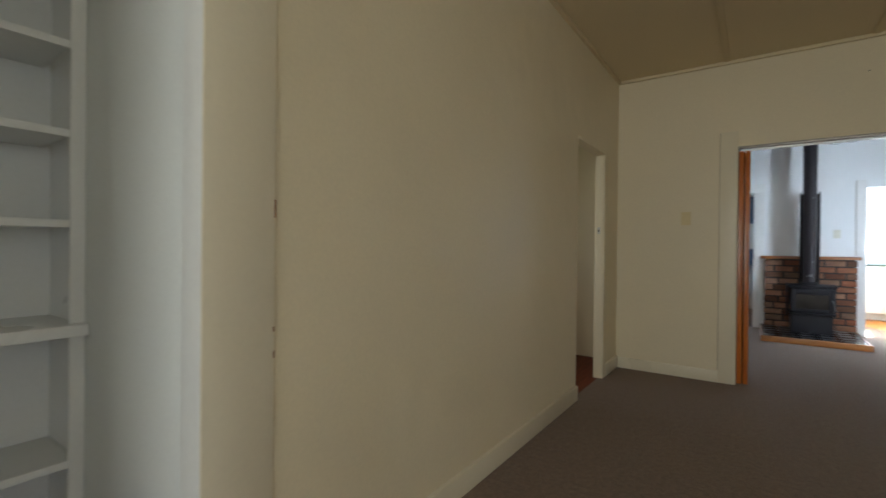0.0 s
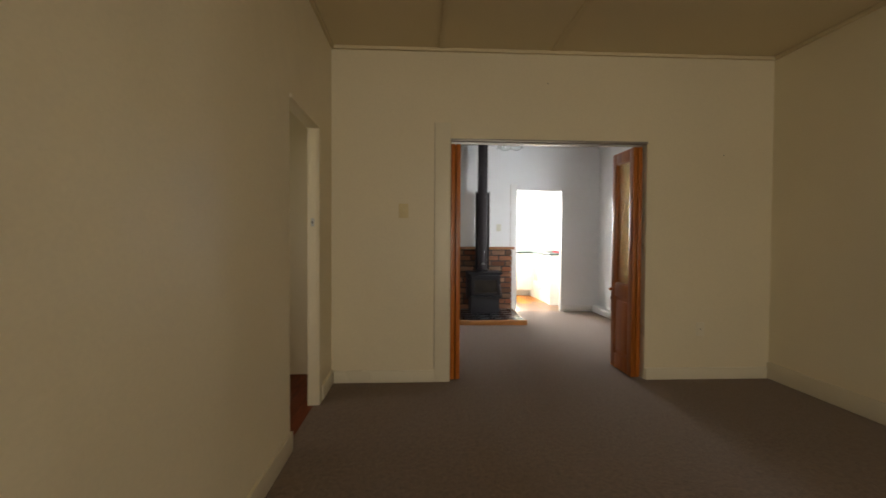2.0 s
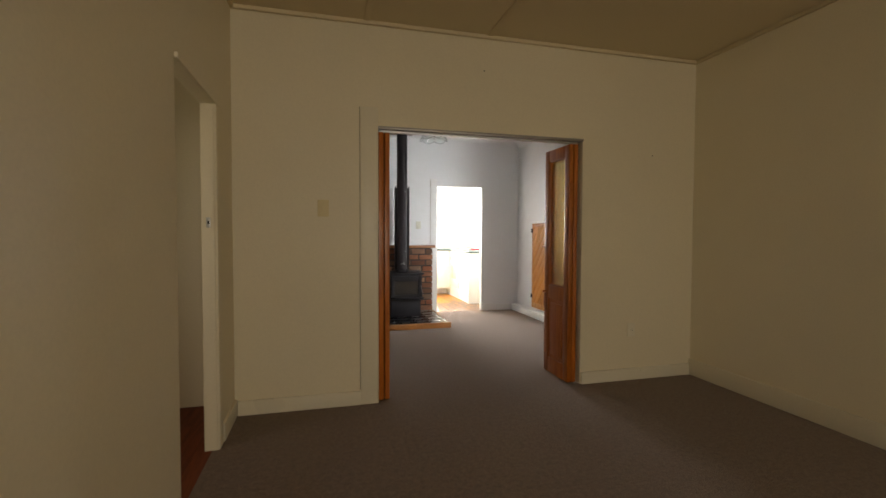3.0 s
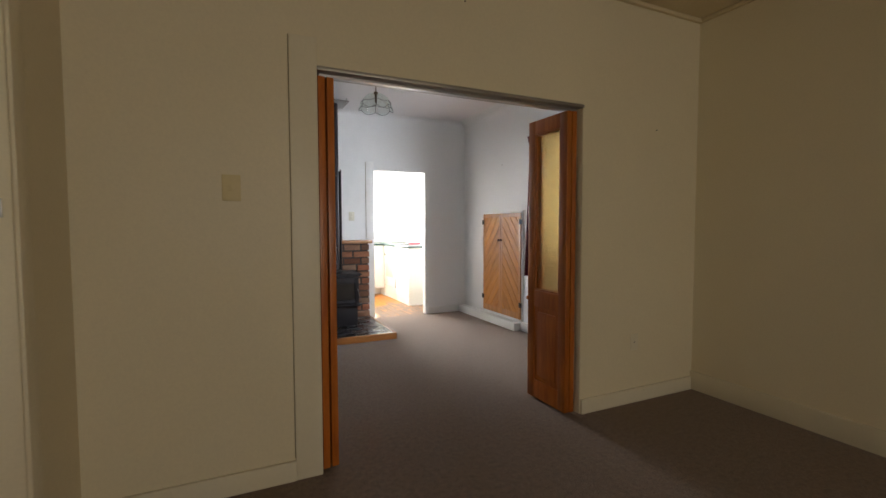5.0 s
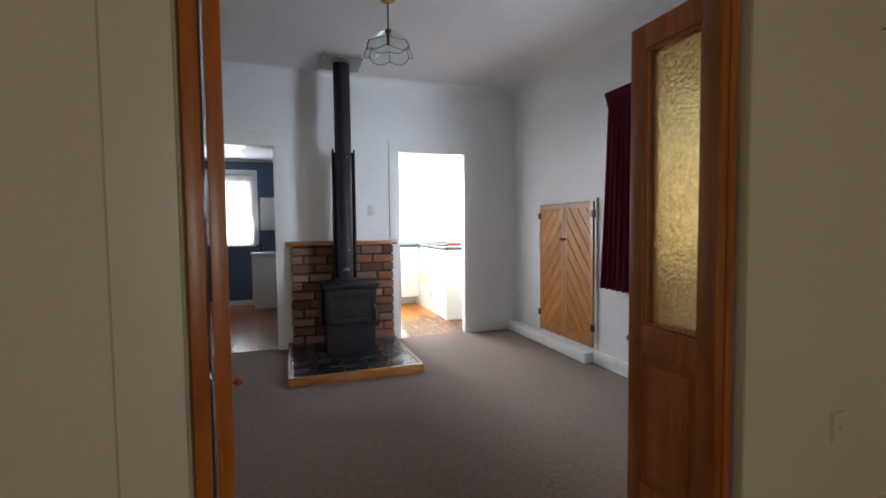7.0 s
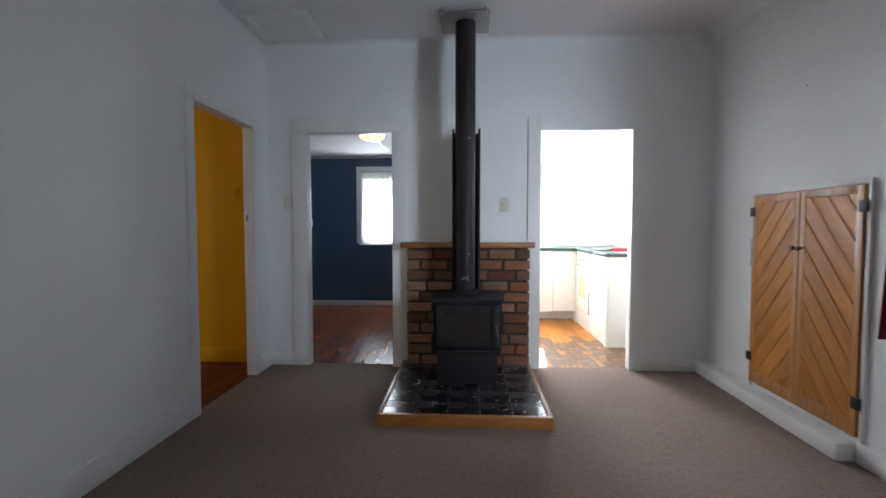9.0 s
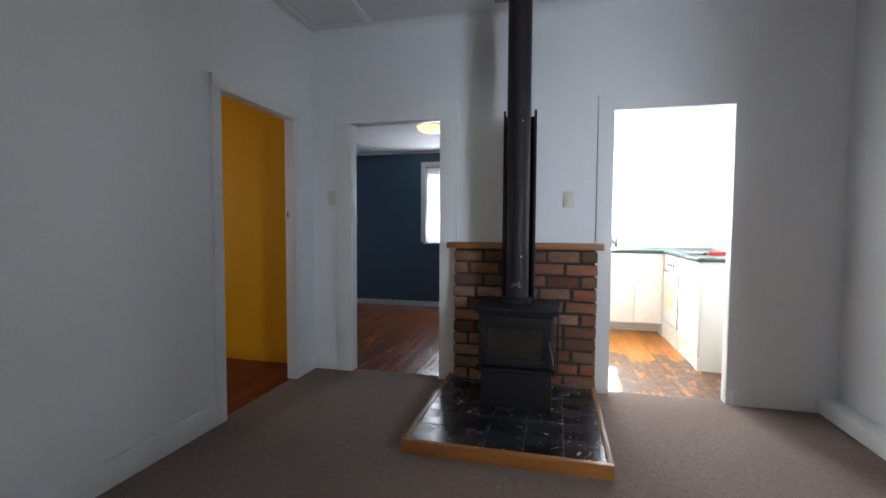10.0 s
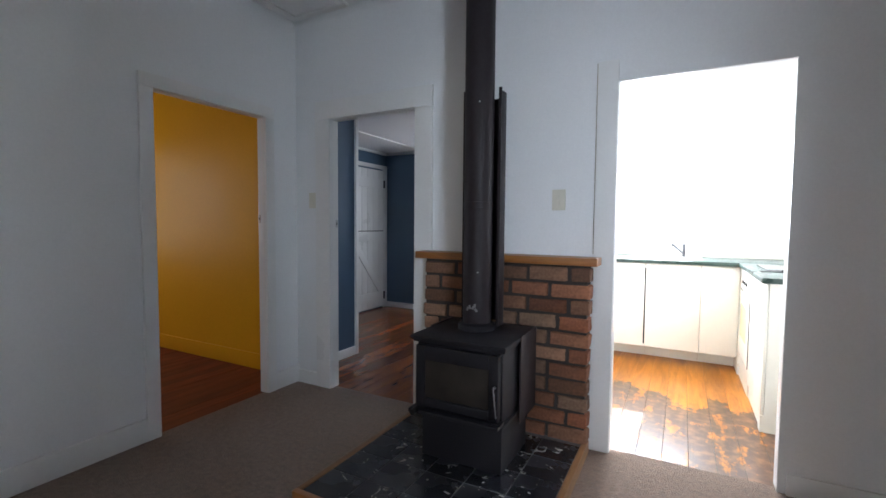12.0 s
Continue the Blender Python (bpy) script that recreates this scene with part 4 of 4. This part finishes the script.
# ---------------------------------------------------------------- pendant lamp
def pendant(x, y):
    ob = thing("pendant_lamp", pose(x, y, H2, 0, 0, 15), "glass petal pendant lamp with dark leading on chain", "lamp")
    bm = bmesh.new()
    lathe(bm, [(0, -0.001), (0.055, -0.001), (0.058, -0.012), (0.045, -0.032), (0.012, -0.045), (0, -0.045)], (0, 0, 0), 24)
    part("ceiling_rose", bm, BRASS, ob, "antique brass ceiling rose")
    for i in range(8):
        bm = bmesh.new()
        seg, minor = 12, 6
        ring_ = []
        for k in range(seg):
            a = 2 * math.pi * k / seg
            c = Vector((0.007 * math.cos(a), 0, 0.013 * math.sin(a)))
            d = Vector((math.cos(a), 0, math.sin(a)))
            ring_.append([bm.verts.new(c + d * 0.002 * math.cos(2 * math.pi * m / minor) + Vector((0, 0.002 * math.sin(2 * math.pi * m / minor), 0))) for m in range(minor)])
        for k in range(seg):
            for m in range(minor):
                bm.faces.new((ring_[k][m], ring_[(k + 1) % seg][m], ring_[(k + 1) % seg][(m + 1) % minor], ring_[k][(m + 1) % minor]))
        o = part("chain_link", bm, BRONZE, ob)
        o.matrix_basis = pose(0, 0, -0.055 - i * 0.0205, 0, 0, 90 * (i % 2))
    bm = bmesh.new()
    lathe(bm, [(0, -0.216), (0.018, -0.219), (0.022, -0.232), (0.012, -0.248), (0.010, -0.305), (0.007, -0.32), (0, -0.32)], (0, 0, 0), 20)
    part("lamp_holder", bm, BRONZE, ob, "dark bronze lamp holder")
    prof = [(0.022, -0.228), (0.070, -0.242), (0.108, -0.268), (0.136, -0.310), (0.150, -0.346), (0.155, -0.374)]
    petals, cols, mid, rim = 6, 8, prof[3], prof[5]

    def swag(p, ring, k, dip):
        """A point on a scalloped ring of one petal."""
        u = k / cols
        a = 2 * math.pi * (p + u) / petals
        puff = 1 + 0.05 * math.sin(math.pi * u) * (ring[0] / 0.156)
        return Vector((ring[0] * puff * math.cos(a), ring[0] * puff * math.sin(a), ring[1] - dip * math.sin(math.pi * u)))

    for p in range(petals):
        bm = bmesh.new()
        vs = [[bm.verts.new(swag(p, ring, c, 0.026 * i / 5)) for c in range(cols + 1)] for i, ring in enumerate(prof)]
        for a_, b_ in zip(vs, vs[1:]):
            for c in range(cols):
                bm.faces.new((a_[c], a_[c + 1], b_[c + 1], b_[c]))
        part("glass_petal", bm, LAMPGLASS, ob, "clear curved glass petal", smooth=180)
        bm = bmesh.new()
        upright = [swag(p, ring, 0, 0) for ring in prof[3:]]
        for s, e in zip(upright, upright[1:]):
            cyl(bm, s, e, 0.0018, seg=6)
        for ring, dip in ((mid, 0.0156), (rim, 0.026)):
            line = [swag(p, ring, c, dip) for c in range(cols + 1)]
            for s, e in zip(line, line[1:]):
                cyl(bm, s, e, 0.0018, seg=6)
            bmesh.ops.create_uvsphere(bm, u_segments=10, v_segments=6, radius=0.0042, matrix=Matrix.Translation(line[0]))
        part("leading", bm, LEAD, ob, "dark metal leading")
    return ob


pendant(1.417, 7.78)


# ---------------------------------------------------------------- switches, outlets, small fittings
def wall_switch(name, m, w, h, rockers, label, category, mat=PLASTIC):
    """A plate facing local -y."""
    ob = thing(name, m, label, category)
    one("cover_plate", [(-w / 2, w / 2, -0.008, -0.0005, -h / 2, h / 2)], mat, ob, bevel=0.003)
    if category == "socket":
        for dx in (-0.006, 0.006):
            one("socket_slot", [(dx - 0.0012, dx + 0.0012, -0.0085, -0.0078, -0.006, 0.006)], BLACKIRON, ob)
        one("rocker", [(-0.006, 0.006, -0.012, -0.008, 0.018, 0.034)], mat, ob, bevel=0.002)
    else:
        for i in range(rockers):
            z = (i - (rockers - 1) / 2) * 0.034
            one("rocker_surround", [(-0.014, 0.014, -0.0095, -0.008, z - 0.016, z + 0.016)], mat, ob, bevel=0.001)
            one("rocker", [(-0.007, 0.007, -0.014, -0.0095, z - 0.011, z + 0.011)], mat, ob, bevel=0.003)
    return ob


wall_switch("light_switch", pose(0.148, YF0, 1.418), 0.078, 0.118, 1, "ivory plastic light switch on the cream wall", "switch")
wall_switch("light_switch", pose(1.569, YB0, 1.374), 0.074, 0.115, 2, "aged white plastic light switch above the mantel", "switch", PLASTIC_WHITE)
wall_switch("light_switch", pose(-0.268, YB0, 1.402), 0.070, 0.115, 1, "aged white plastic light switch beside blue doorway", "switch", PLASTIC_WHITE)
wall_switch("light_switch", pose(-0.76, 9.46, 1.49), 0.07, 0.115, 1, "light switch painted over in mustard yellow", "switch", YELLOW)
wall_switch("power_socket", pose(2.683, YF0, 0.428), 0.07, 0.115, 1, "cream plastic power socket low on cream wall", "socket", TRIM_CREAM)


def strike_plate(m, label):
    ob = thing("strike_plate", m, label, "latch plate")
    one("plate", [(-0.011, 0.011, -0.003, -0.0005, -0.028, 0.028)], STEEL, ob, bevel=0.001)
    one("latch_hole", [(-0.005, 0.005, -0.0035, -0.0028, -0.009, 0.009)], BLACKIRON, ob)


strike_plate(pose(XL - 0.03, YO[1] - 0.018, 1.26), "worn steel strike plate in the yellow room doorway")
strike_plate(pose(XL - 0.03, LO[1] - 0.018, 1.30), "worn steel strike plate in the side doorway")
strike_plate(pose(BO[0] + 0.018, YB0 + 0.04, 1.23, 0, 0, 90), "dark strike plate in the blue doorway")


def nail(p, d):
    bm = bmesh.new()
    p, d = Vector(p), Vector(d)
    cyl(bm, p, p + d * 0.007, 0.0018, seg=8)
    cyl(bm, p + d * 0.007, p + d * 0.009, 0.004, seg=10)
    tagged(new("nail", mesh_of("nail", bm, BLACKIRON)), "small dark picture nail in the wall", "nail")


nail((2.862, YF0, 1.911), (0, -1, 0.15))
nail((XR2, 8.403, 2.008), (-1, 0, 0.15))
nail((1.338, YF0, 2.481), (0, -1, 0.15))

bm = bmesh.new()
cyl(bm, (0, 0, 0), (-0.030, 0, 0), 0.005, seg=10)
cyl(bm, (-0.028, 0, -0.004), (-0.034, 0, 0.024), 0.005, seg=10)
ob = new("picture_hook", mesh_of("picture_hook", bm, BLACKIRON, 40))
ob.location = (XR1, 4.395, 2.07)
tagged(ob, "small dark iron picture hook on cream wall", "hook")

# ---------------------------------------------------------------- ceiling hatch, battens, cornices
hatch = thing("ceiling_hatch", (-0.135, 9.105, H2), "white painted ceiling hatch with raised frame", "hatch")
for b_ in ((-0.25, 0.25, -0.26, -0.21, -0.022, -0.001), (-0.25, 0.25, 0.21, 0.26, -0.022, -0.001), (-0.25, -0.20, -0.209, 0.209, -0.022, -0.001), (0.20, 0.25, -0.209, 0.209, -0.022, -0.001)):
    one("frame_board", [b_], TRIM, hatch, bevel=0.003)
one("panel", [(-0.199, 0.199, -0.209, 0.209, -0.009, -0.001)], CEIL2, hatch)
bt = thing("ceiling_battens", (0, 0, H1), "cream battens over the ceiling board joints", "trim", kind="structure")
for x in (-0.475, 0.45, 1.375):
    one("batten", [(x - 0.022, x + 0.022, -2.9, YF0 - 0.03, -0.012, -0.001)], CEIL1, bt, bevel=0.003)
one("cornice", [(XL, XR1, YF0 - 0.028, YF0, -0.03, -0.001)], CEIL1, bt, bevel=0.008)
one("cornice", [(XL, XL + 0.028, 1.875, YF0 - 0.029, -0.03, -0.001)], CEIL1, bt, bevel=0.008)
one("cornice", [(XR1 - 0.028, XR1, -2.9, YF0 - 0.029, -0.03, -0.001)], CEIL1, bt, bevel=0.008)
bt2 = thing("ceiling_seams", (0, 0, H2), "thin painted joint strips on the white ceiling", "trim", kind="structure")
for x in (0.75, 1.95):
    bm = bmesh.new()
    v = [bm.verts.new((x + dx, y, z)) for y in (YF1 + 0.02, YB0 - 0.02) for dx, z in ((-0.035, -0.0003), (0, -0.003), (0.035, -0.0003))]
    for q in ((0, 3, 4, 1), (1, 4, 5, 2), (0, 2, 5, 3), (0, 1, 2), (3, 5, 4)):
        bm.faces.new([v[k] for k in q])
    bmesh.ops.recalc_face_normals(bm, faces=bm.faces)
    part("joint_strip", bm, CEIL2, bt2)

# coved corner between ceiling and walls of the back room
def cove(name, p, q, inward, r, mat):
    """A hollow quarter-round fillet, closed against wall and ceiling."""
    bm = bmesh.new()
    p, q, n_ = Vector(p), Vector(q), Vector(inward)
    sides = []
    for end in (p, q):
        arc = []
        for k in range(9):
            a = math.pi / 2 * k / 8
            arc.append(bm.verts.new(end + n_ * (r * (1 - math.sin(a))) + Vector((0, 0, -r * (1 - math.cos(a))))))
        sides.append((bm.verts.new(end), arc))
    (c0, a0), (c1, a1) = sides
    for k in range(8):
        bm.faces.new((a0[k], a0[k + 1], a1[k + 1], a1[k]))
        bm.faces.new((c0, a0[k], a0[k + 1]))
        bm.faces.new((c1, a1[k + 1], a1[k]))
    tagged(new(name, mesh_of(name, bm, mat, 60)), "rounded plaster cove under the ceiling", "trim", kind="structure")


cove("trim_cove_right", (XR2, YF1 + 0.01, H2), (XR2, YB0, H2), (-1, 0, 0), 0.12, WHITE)
cove("trim_cove_stove", (XL, YB0, H2), (XR2, YB0, H2), (0, -1, 0), 0.05, WHITE)

# wall corner posts at the entrance to the front room
solid("trim_corner_post", [(XL - 0.092, XL, 1.858, 1.875, 0, H1)], TRIM, "white painted corner board beside the alcove", "trim", bevel=0.004)
board_ = solid("trim_wall_board", [(XL, XL + 0.006, 1.860, 2.06, 0, H1)], TRIM_CREAM, "cream board with chipped edge", "trim", bevel=0.003)

for y_, z_, h_ in ((2.061, 1.245, 0.05), (2.059, 0.91, 0.014), (2.06, 0.84, 0.02)):
    one("paint_chip", [(XL + 0.001, XL + 0.0068, y_ - 0.003, y_ + 0.001, z_ - h_ / 2, z_ + h_ / 2)], HEARTHWOOD, board_, "bare wood paint chip")

# ---------------------------------------------------------------- alcove shelves
sh = thing("alcove_shelves", (-1.25, 1.874, 0), "white painted empty built-in alcove shelves", "shelves")
one("stile", [(-0.02, 0.0, -0.045, -0.001, 0, H1 - 0.01)], TRIM, sh, bevel=0.003)
one("back_panel", [(-0.329, -0.315, -0.925, -0.001, 0, H1 - 0.01)], TRIM, sh)
one("side_panel", [(-0.314, -0.021, -0.02, -0.001, 0, H1 - 0.01)], TRIM, sh)
one("side_panel", [(-0.314, 0, -0.925, -0.905, 0, H1 - 0.01)], TRIM, sh)
for z in (0.40, 1.222, 1.530, 1.832, 2.135, 2.43):
    one("shelf", [(-0.314, -0.003, -0.904, -0.046 if z > 0.5 else -0.021, z - 0.026, z)], TRIM, sh, bevel=0.003)
one("counter_shelf", [(-0.314, 0.045, -0.904, -0.002, 0.828, 0.868)], TRIM, sh, bevel=0.004)

# ---------------------------------------------------------------- kitchen
WT = 0.935
far_units = [(0.96, 1.46), (1.46, 1.90), (1.90, 2.34), (2.34, 2.622)]
for x0, x1 in far_units:
    u = thing("base_cabinet", (x0, 11.34, 0), "white laminate kitchen base cabinet under dark green worktop", "cabinet", "kitchen base cabinets")
    one("body", [(0.001, x1 - x0 - 0.001, 0.02, 0.58, 0.13, WT - 0.036)], CAB, u)
    one("door", [(0.002, x1 - x0 - 0.002, 0.0, 0.018, 0.135, WT - 0.042)], CAB, u, bevel=0.002)
    one("kick_board", [(0.001, x1 - x0 - 0.001, 0.22, 0.235, 0.0, 0.129)], CAB, u)
one("corner_filler", [(0.284, 0.36, -0.027, 0.236, 0.0, WT - 0.042)], CAB, u)
# Black strip over the door joint, painting in the gap's shade.
one("gap_shade_strip", [(-0.006, 0.006, -0.001, 0.019, 0.16, WT - 0.08)], BLACKIRON, u).location.x = -0.44
for y0, y1, lab in ((10.12, 10.44, "white laminate end cabinet beside the doorway"), (10.44, 10.75, "white laminate cabinet beside the oven")):
    u = thing("base_cabinet", (2.630, y0, 0), lab, "cabinet", "kitchen base cabinets")
    one("body", [(0.02, 0.61, 0.001, y1 - y0 - 0.001, 0.10, WT - 0.036)], CAB, u)
    one("door", [(0.0, 0.018, 0.002, y1 - y0 - 0.002, 0.105, WT - 0.042)], CAB, u, bevel=0.002)
    one("kick_board", [(0.012, 0.027, 0.001 if y0 > 10.2 else 0.076, y1 - y0 - 0.001, 0.0, 0.099)], CAB, u)
    one("side_foot", [(0.002, 0.61, 0.004, 0.075, 0.0, 0.099)], CAB, u) if y0 < 10.2 else None
ov = thing("oven", (2.624, 10.755, 0), "white built-in oven with glass door and dark knobs", "oven")
one("body", [(0.03, 0.61, 0.0, 0.56, 0.10, WT - 0.036)], CAB, ov)
one("control_panel", [(0.0, 0.029, 0.0, 0.56, 0.735, WT - 0.042)], CAB, ov, bevel=0.003)
dr = one("door", [(0.0, 0.029, 0.008, 0.56, 0.20, 0.715)], CAB, ov, bevel=0.004)
one("door_window", [(-0.003, 0.001, 0.10, 0.46, 0.36, 0.62)], PLASTIC, dr, "pale tan oven glass")
# Black filler beside the oven door, for the dark of the gap.
one("gap_shade_strip", [(0.002, 0.028, 0.0, 0.0075, 0.20, 0.72)], BLACKIRON, ov)
one("lower_panel", [(0.004, 0.029, 0.0, 0.56, 0.10, 0.19)], CAB, ov)
one("kick_board", [(0.012, 0.027, 0.0, 0.56, 0.0, 0.099)], CAB, ov)
for i in range(3):
    bm = bmesh.new()
    y = 0.15 + i * 0.11
    cyl(bm, (0.0, y, 0.80), (-0.010, y, 0.80), 0.016, 0.013)
    part("knob", bm, BLACKIRON, ov, "dark oven knob")
wtop = thing("worktop", (0, 0, 0), "dark green laminate kitchen worktop with post-formed edge", "worktop")
one("top", [(0.955, XK - 0.001, 11.31, YK - 0.001, WT - 0.035, WT), (2.605, XK - 0.001, 10.09, 11.309, WT - 0.035, WT)], GREENTOP, wtop, bevel=0.010)
one("splash_strip", [(0.955, XK - 0.001, YK - 0.022, YK - 0.001, WT + 0.001, WT + 0.06)], CAB, wtop, bevel=0.003)
sink = thing("sink", (2.05, 11.62, WT), "stainless steel kitchen sink in the worktop", "sink")
bm = bmesh.new()
for b_ in ((-0.30, 0.30, -0.22, -0.18), (-0.30, 0.30, 0.18, 0.22), (-0.30, -0.26, -0.18, 0.18), (0.26, 0.30, -0.18, 0.18)):
    box(bm, *b_, 0.0, 0.006, bevel=0.002)
part("rim", bm, STEEL, sink)
one("bowl_floor", [(-0.26, 0.26, -0.18, 0.18, 0.0005, 0.003)], STEEL, sink)
tap = thing("mixer_tap", (2.20, 11.855, WT), "chrome mixer tap behind the sink", "tap")
bm = bmesh.new()
cyl(bm, (0, 0, 0), (0, 0, 0.11), 0.013)
cyl(bm, (0, 0, 0.11), (0, 0, 0.125), 0.016, 0.012)
part("body", bm, CHROME, tap)
bm = bmesh.new()
cyl(bm, (0, 0, 0.03), (-0.10, -0.10, 0.125), 0.009)
cyl(bm, (-0.10, -0.10, 0.13), (-0.10, -0.10, 0.105), 0.010)
part("spout", bm, CHROME, tap, "dark grey metal spout")
bm = bmesh.new()
cyl(bm, (0, 0, 0.125), (-0.035, -0.02, 0.132), 0.005)
part("lever", bm, STEEL, tap)
hob = thing("hob", (2.94, 10.85, WT), "black glass electric hob set in the worktop", "hob")
one("glass_top", [(-0.24, 0.24, -0.27, 0.27, 0.0005, 0.008)], HOB, hob, bevel=0.002)
for sx, sy, r in ((-0.11, -0.13, 0.075), (0.11, -0.13, 0.09), (-0.11, 0.13, 0.09), (0.11, 0.13, 0.075)):
    bm = bmesh.new()
    lathe(bm, [(r - 0.004, 0.0082), (r, 0.0088), (r - 0.002, 0.0092), (r - 0.004, 0.0082)], (sx, sy, 0), 28)
    part("ring", bm, STEEL, hob)
sp = thing("spatula", pose(2.650, 10.525, WT, 0, 0, 2), "black kitchen spatula with red plastic handle on the worktop", "utensil")
one("blade", [(0.0, 0.125, -0.035, 0.035, 0.001, 0.005)], BLACKIRON, sp, "thin black blade", bevel=0.0015)
bm = bmesh.new()
cyl(bm, (0.115, 0, 0.006), (0.135, 0, 0.018), 0.005)
cyl(bm, (0.134, 0, 0.018), (0.165, 0, 0.020), 0.005)
part("shaft", bm, BLACKIRON, sp)
bm = bmesh.new()
box(bm, 0.155, 0.350, -0.014, 0.014, 0.001, 0.034, bevel=0.010)
part("handle", bm, RED, sp, "bright red plastic handle")

# ---------------------------------------------------------------- blue room
pd = thing("plank_door", (-1.72, 11.548, 0), "white painted ledged and braced plank door, closed", "door")
for i in range(6):
    one("plank", [(0.002, 0.022, 0.006 + i * 0.125, 0.006 + (i + 1) * 0.125 - 0.003, 0.02, 2.0)], TRIM, pd, bevel=0.003)
for z in (0.12, 0.98, 1.74):
    one("ledge", [(0.0225, 0.042, 0.02, 0.74, z, z + 0.13)], TRIM, pd, bevel=0.004)
bm = bmesh.new()
box(bm, 0.0225, 0.041, -0.475, 0.475, -0.05, 0.05, bevel=0.004)
br = part("brace", bm, TRIM, pd)
br.matrix_basis = Matrix.Translation((0, 0.38, 0.615)) @ Matrix.Rotation(radians(-50), 4, "X")
for z in (0.185, 1.805):
    one("hinge", [(0.0425, 0.047, 0.728, 0.764, z - 0.055, z + 0.055)], BLACKIRON, pd, bevel=0.002)
bm = bmesh.new()
cyl(bm, (0.045, 0.03, 1.13), (0.045, 0.72, 1.13), 0.005)
part("bolt_bar", bm, BLACKIRON, pd, "thin dark sliding bolt")
fr = thing("door_frame_plank", (-1.72, 11.548, 0), "white painted frame round the plank door", "door frame", kind="structure")
one("jamb_board", [(0.0, 0.024, -0.09, 0.0, 0, 2.02)], TRIM, fr, bevel=0.003)
one("jamb_board", [(0.0, 0.024, 0.76, 0.85, 0, 2.02)], TRIM, fr, bevel=0.003)
one("head_board", [(0.0, 0.026, -0.09, 0.85, 2.02, 2.075)], TRIM, fr, bevel=0.003)
solid("trim_blue_corner", [(-0.522, -0.498, 10.20, 10.235, 0, 2.264)], TRIM, "white corner bead on the blue partition", "trim", bevel=0.003)
solid("trim_blue_cornice", [(-1.72, 0.75, YN - 0.035, YN, 2.23, 2.264), (-1.72, -1.685, 10.22, YN - 0.036, 2.23, 2.264)], TRIM, "white cornice strip", "trim", bevel=0.006)
bb = thing("ceiling_battens_blue", (0, 0, 2.265), "white battens over blue room ceiling joints", "trim", kind="structure")
for x in (-1.06, 0.15):
    one("batten", [(x - 0.022, x + 0.022, YB1 + 0.02, YN - 0.04, -0.012, -0.001)], TRIM, bb, bevel=0.003)
cl = thing("ceiling_lamp", (0.17, 10.78, 2.265), "round opal glass ceiling lamp, softly lit", "lamp")
bm = bmesh.new()
lathe(bm, [(0.0, -0.001), (0.15, -0.001), (0.15, -0.02), (0.0, -0.02)], (0, 0, 0), 32)
part("base", bm, TRIM, cl)
OPAL = material("lit_opal_glass", (0.9, 0.8, 0.55), 0.3, var=0.02)
OPAL.node_tree.nodes["Principled BSDF"].inputs["Emission Color"].default_value = (1.0, 0.78, 0.42, 1)
OPAL.node_tree.nodes["Principled BSDF"].inputs["Emission Strength"].default_value = 0.45
bm = bmesh.new()
lathe(bm, [(0.148, -0.021), (0.146, -0.04), (0.125, -0.065), (0.08, -0.085), (0.03, -0.094), (0.001, -0.095)], (0, 0, 0), 32)
part("diffuser", bm, OPAL, cl, "opal glass dome", smooth=180)
lt = thing("laundry_tub", (0.22, 11.89, 0), "white laundry cabinet with steel top and tap", "cabinet")
one("body", [(0.01, 0.525, 0.02, 0.505, 0.06, 0.80)], CAB, lt, bevel=0.003)
one("door", [(0.02, 0.515, 0.0, 0.018, 0.10, 0.74)], CAB, lt, bevel=0.003)
one("kick_board", [(0.03, 0.525, 0.05, 0.06, 0, 0.06)], CAB, lt)
one("top", [(0.0, 0.528, -0.01, 0.506, 0.80, 0.835)], STEEL, lt, "grey steel top", bevel=0.005)
bm = bmesh.new()
cyl(bm, (0.12, 0.44, 0.835), (0.12, 0.44, 0.96), 0.012)
cyl(bm, (0.12, 0.44, 0.96), (0.12, 0.30, 0.98), 0.010)
cyl(bm, (0.12, 0.30, 0.98), (0.12, 0.29, 0.93), 0.010)
part("tap", bm, BLACKIRON, lt, "dark tap")
wb = thing("wall_cabinet", (0.350, 12.40, 1.165), "small white wall cabinet on blue wall", "cabinet")
one("body", [(0.0, 0.30, -0.11, -0.001, 0, 0.51)], CAB, wb, bevel=0.003)
one("door", [(0.004, 0.296, -0.126, -0.111, 0.004, 0.506)], CAB, wb, bevel=0.003)
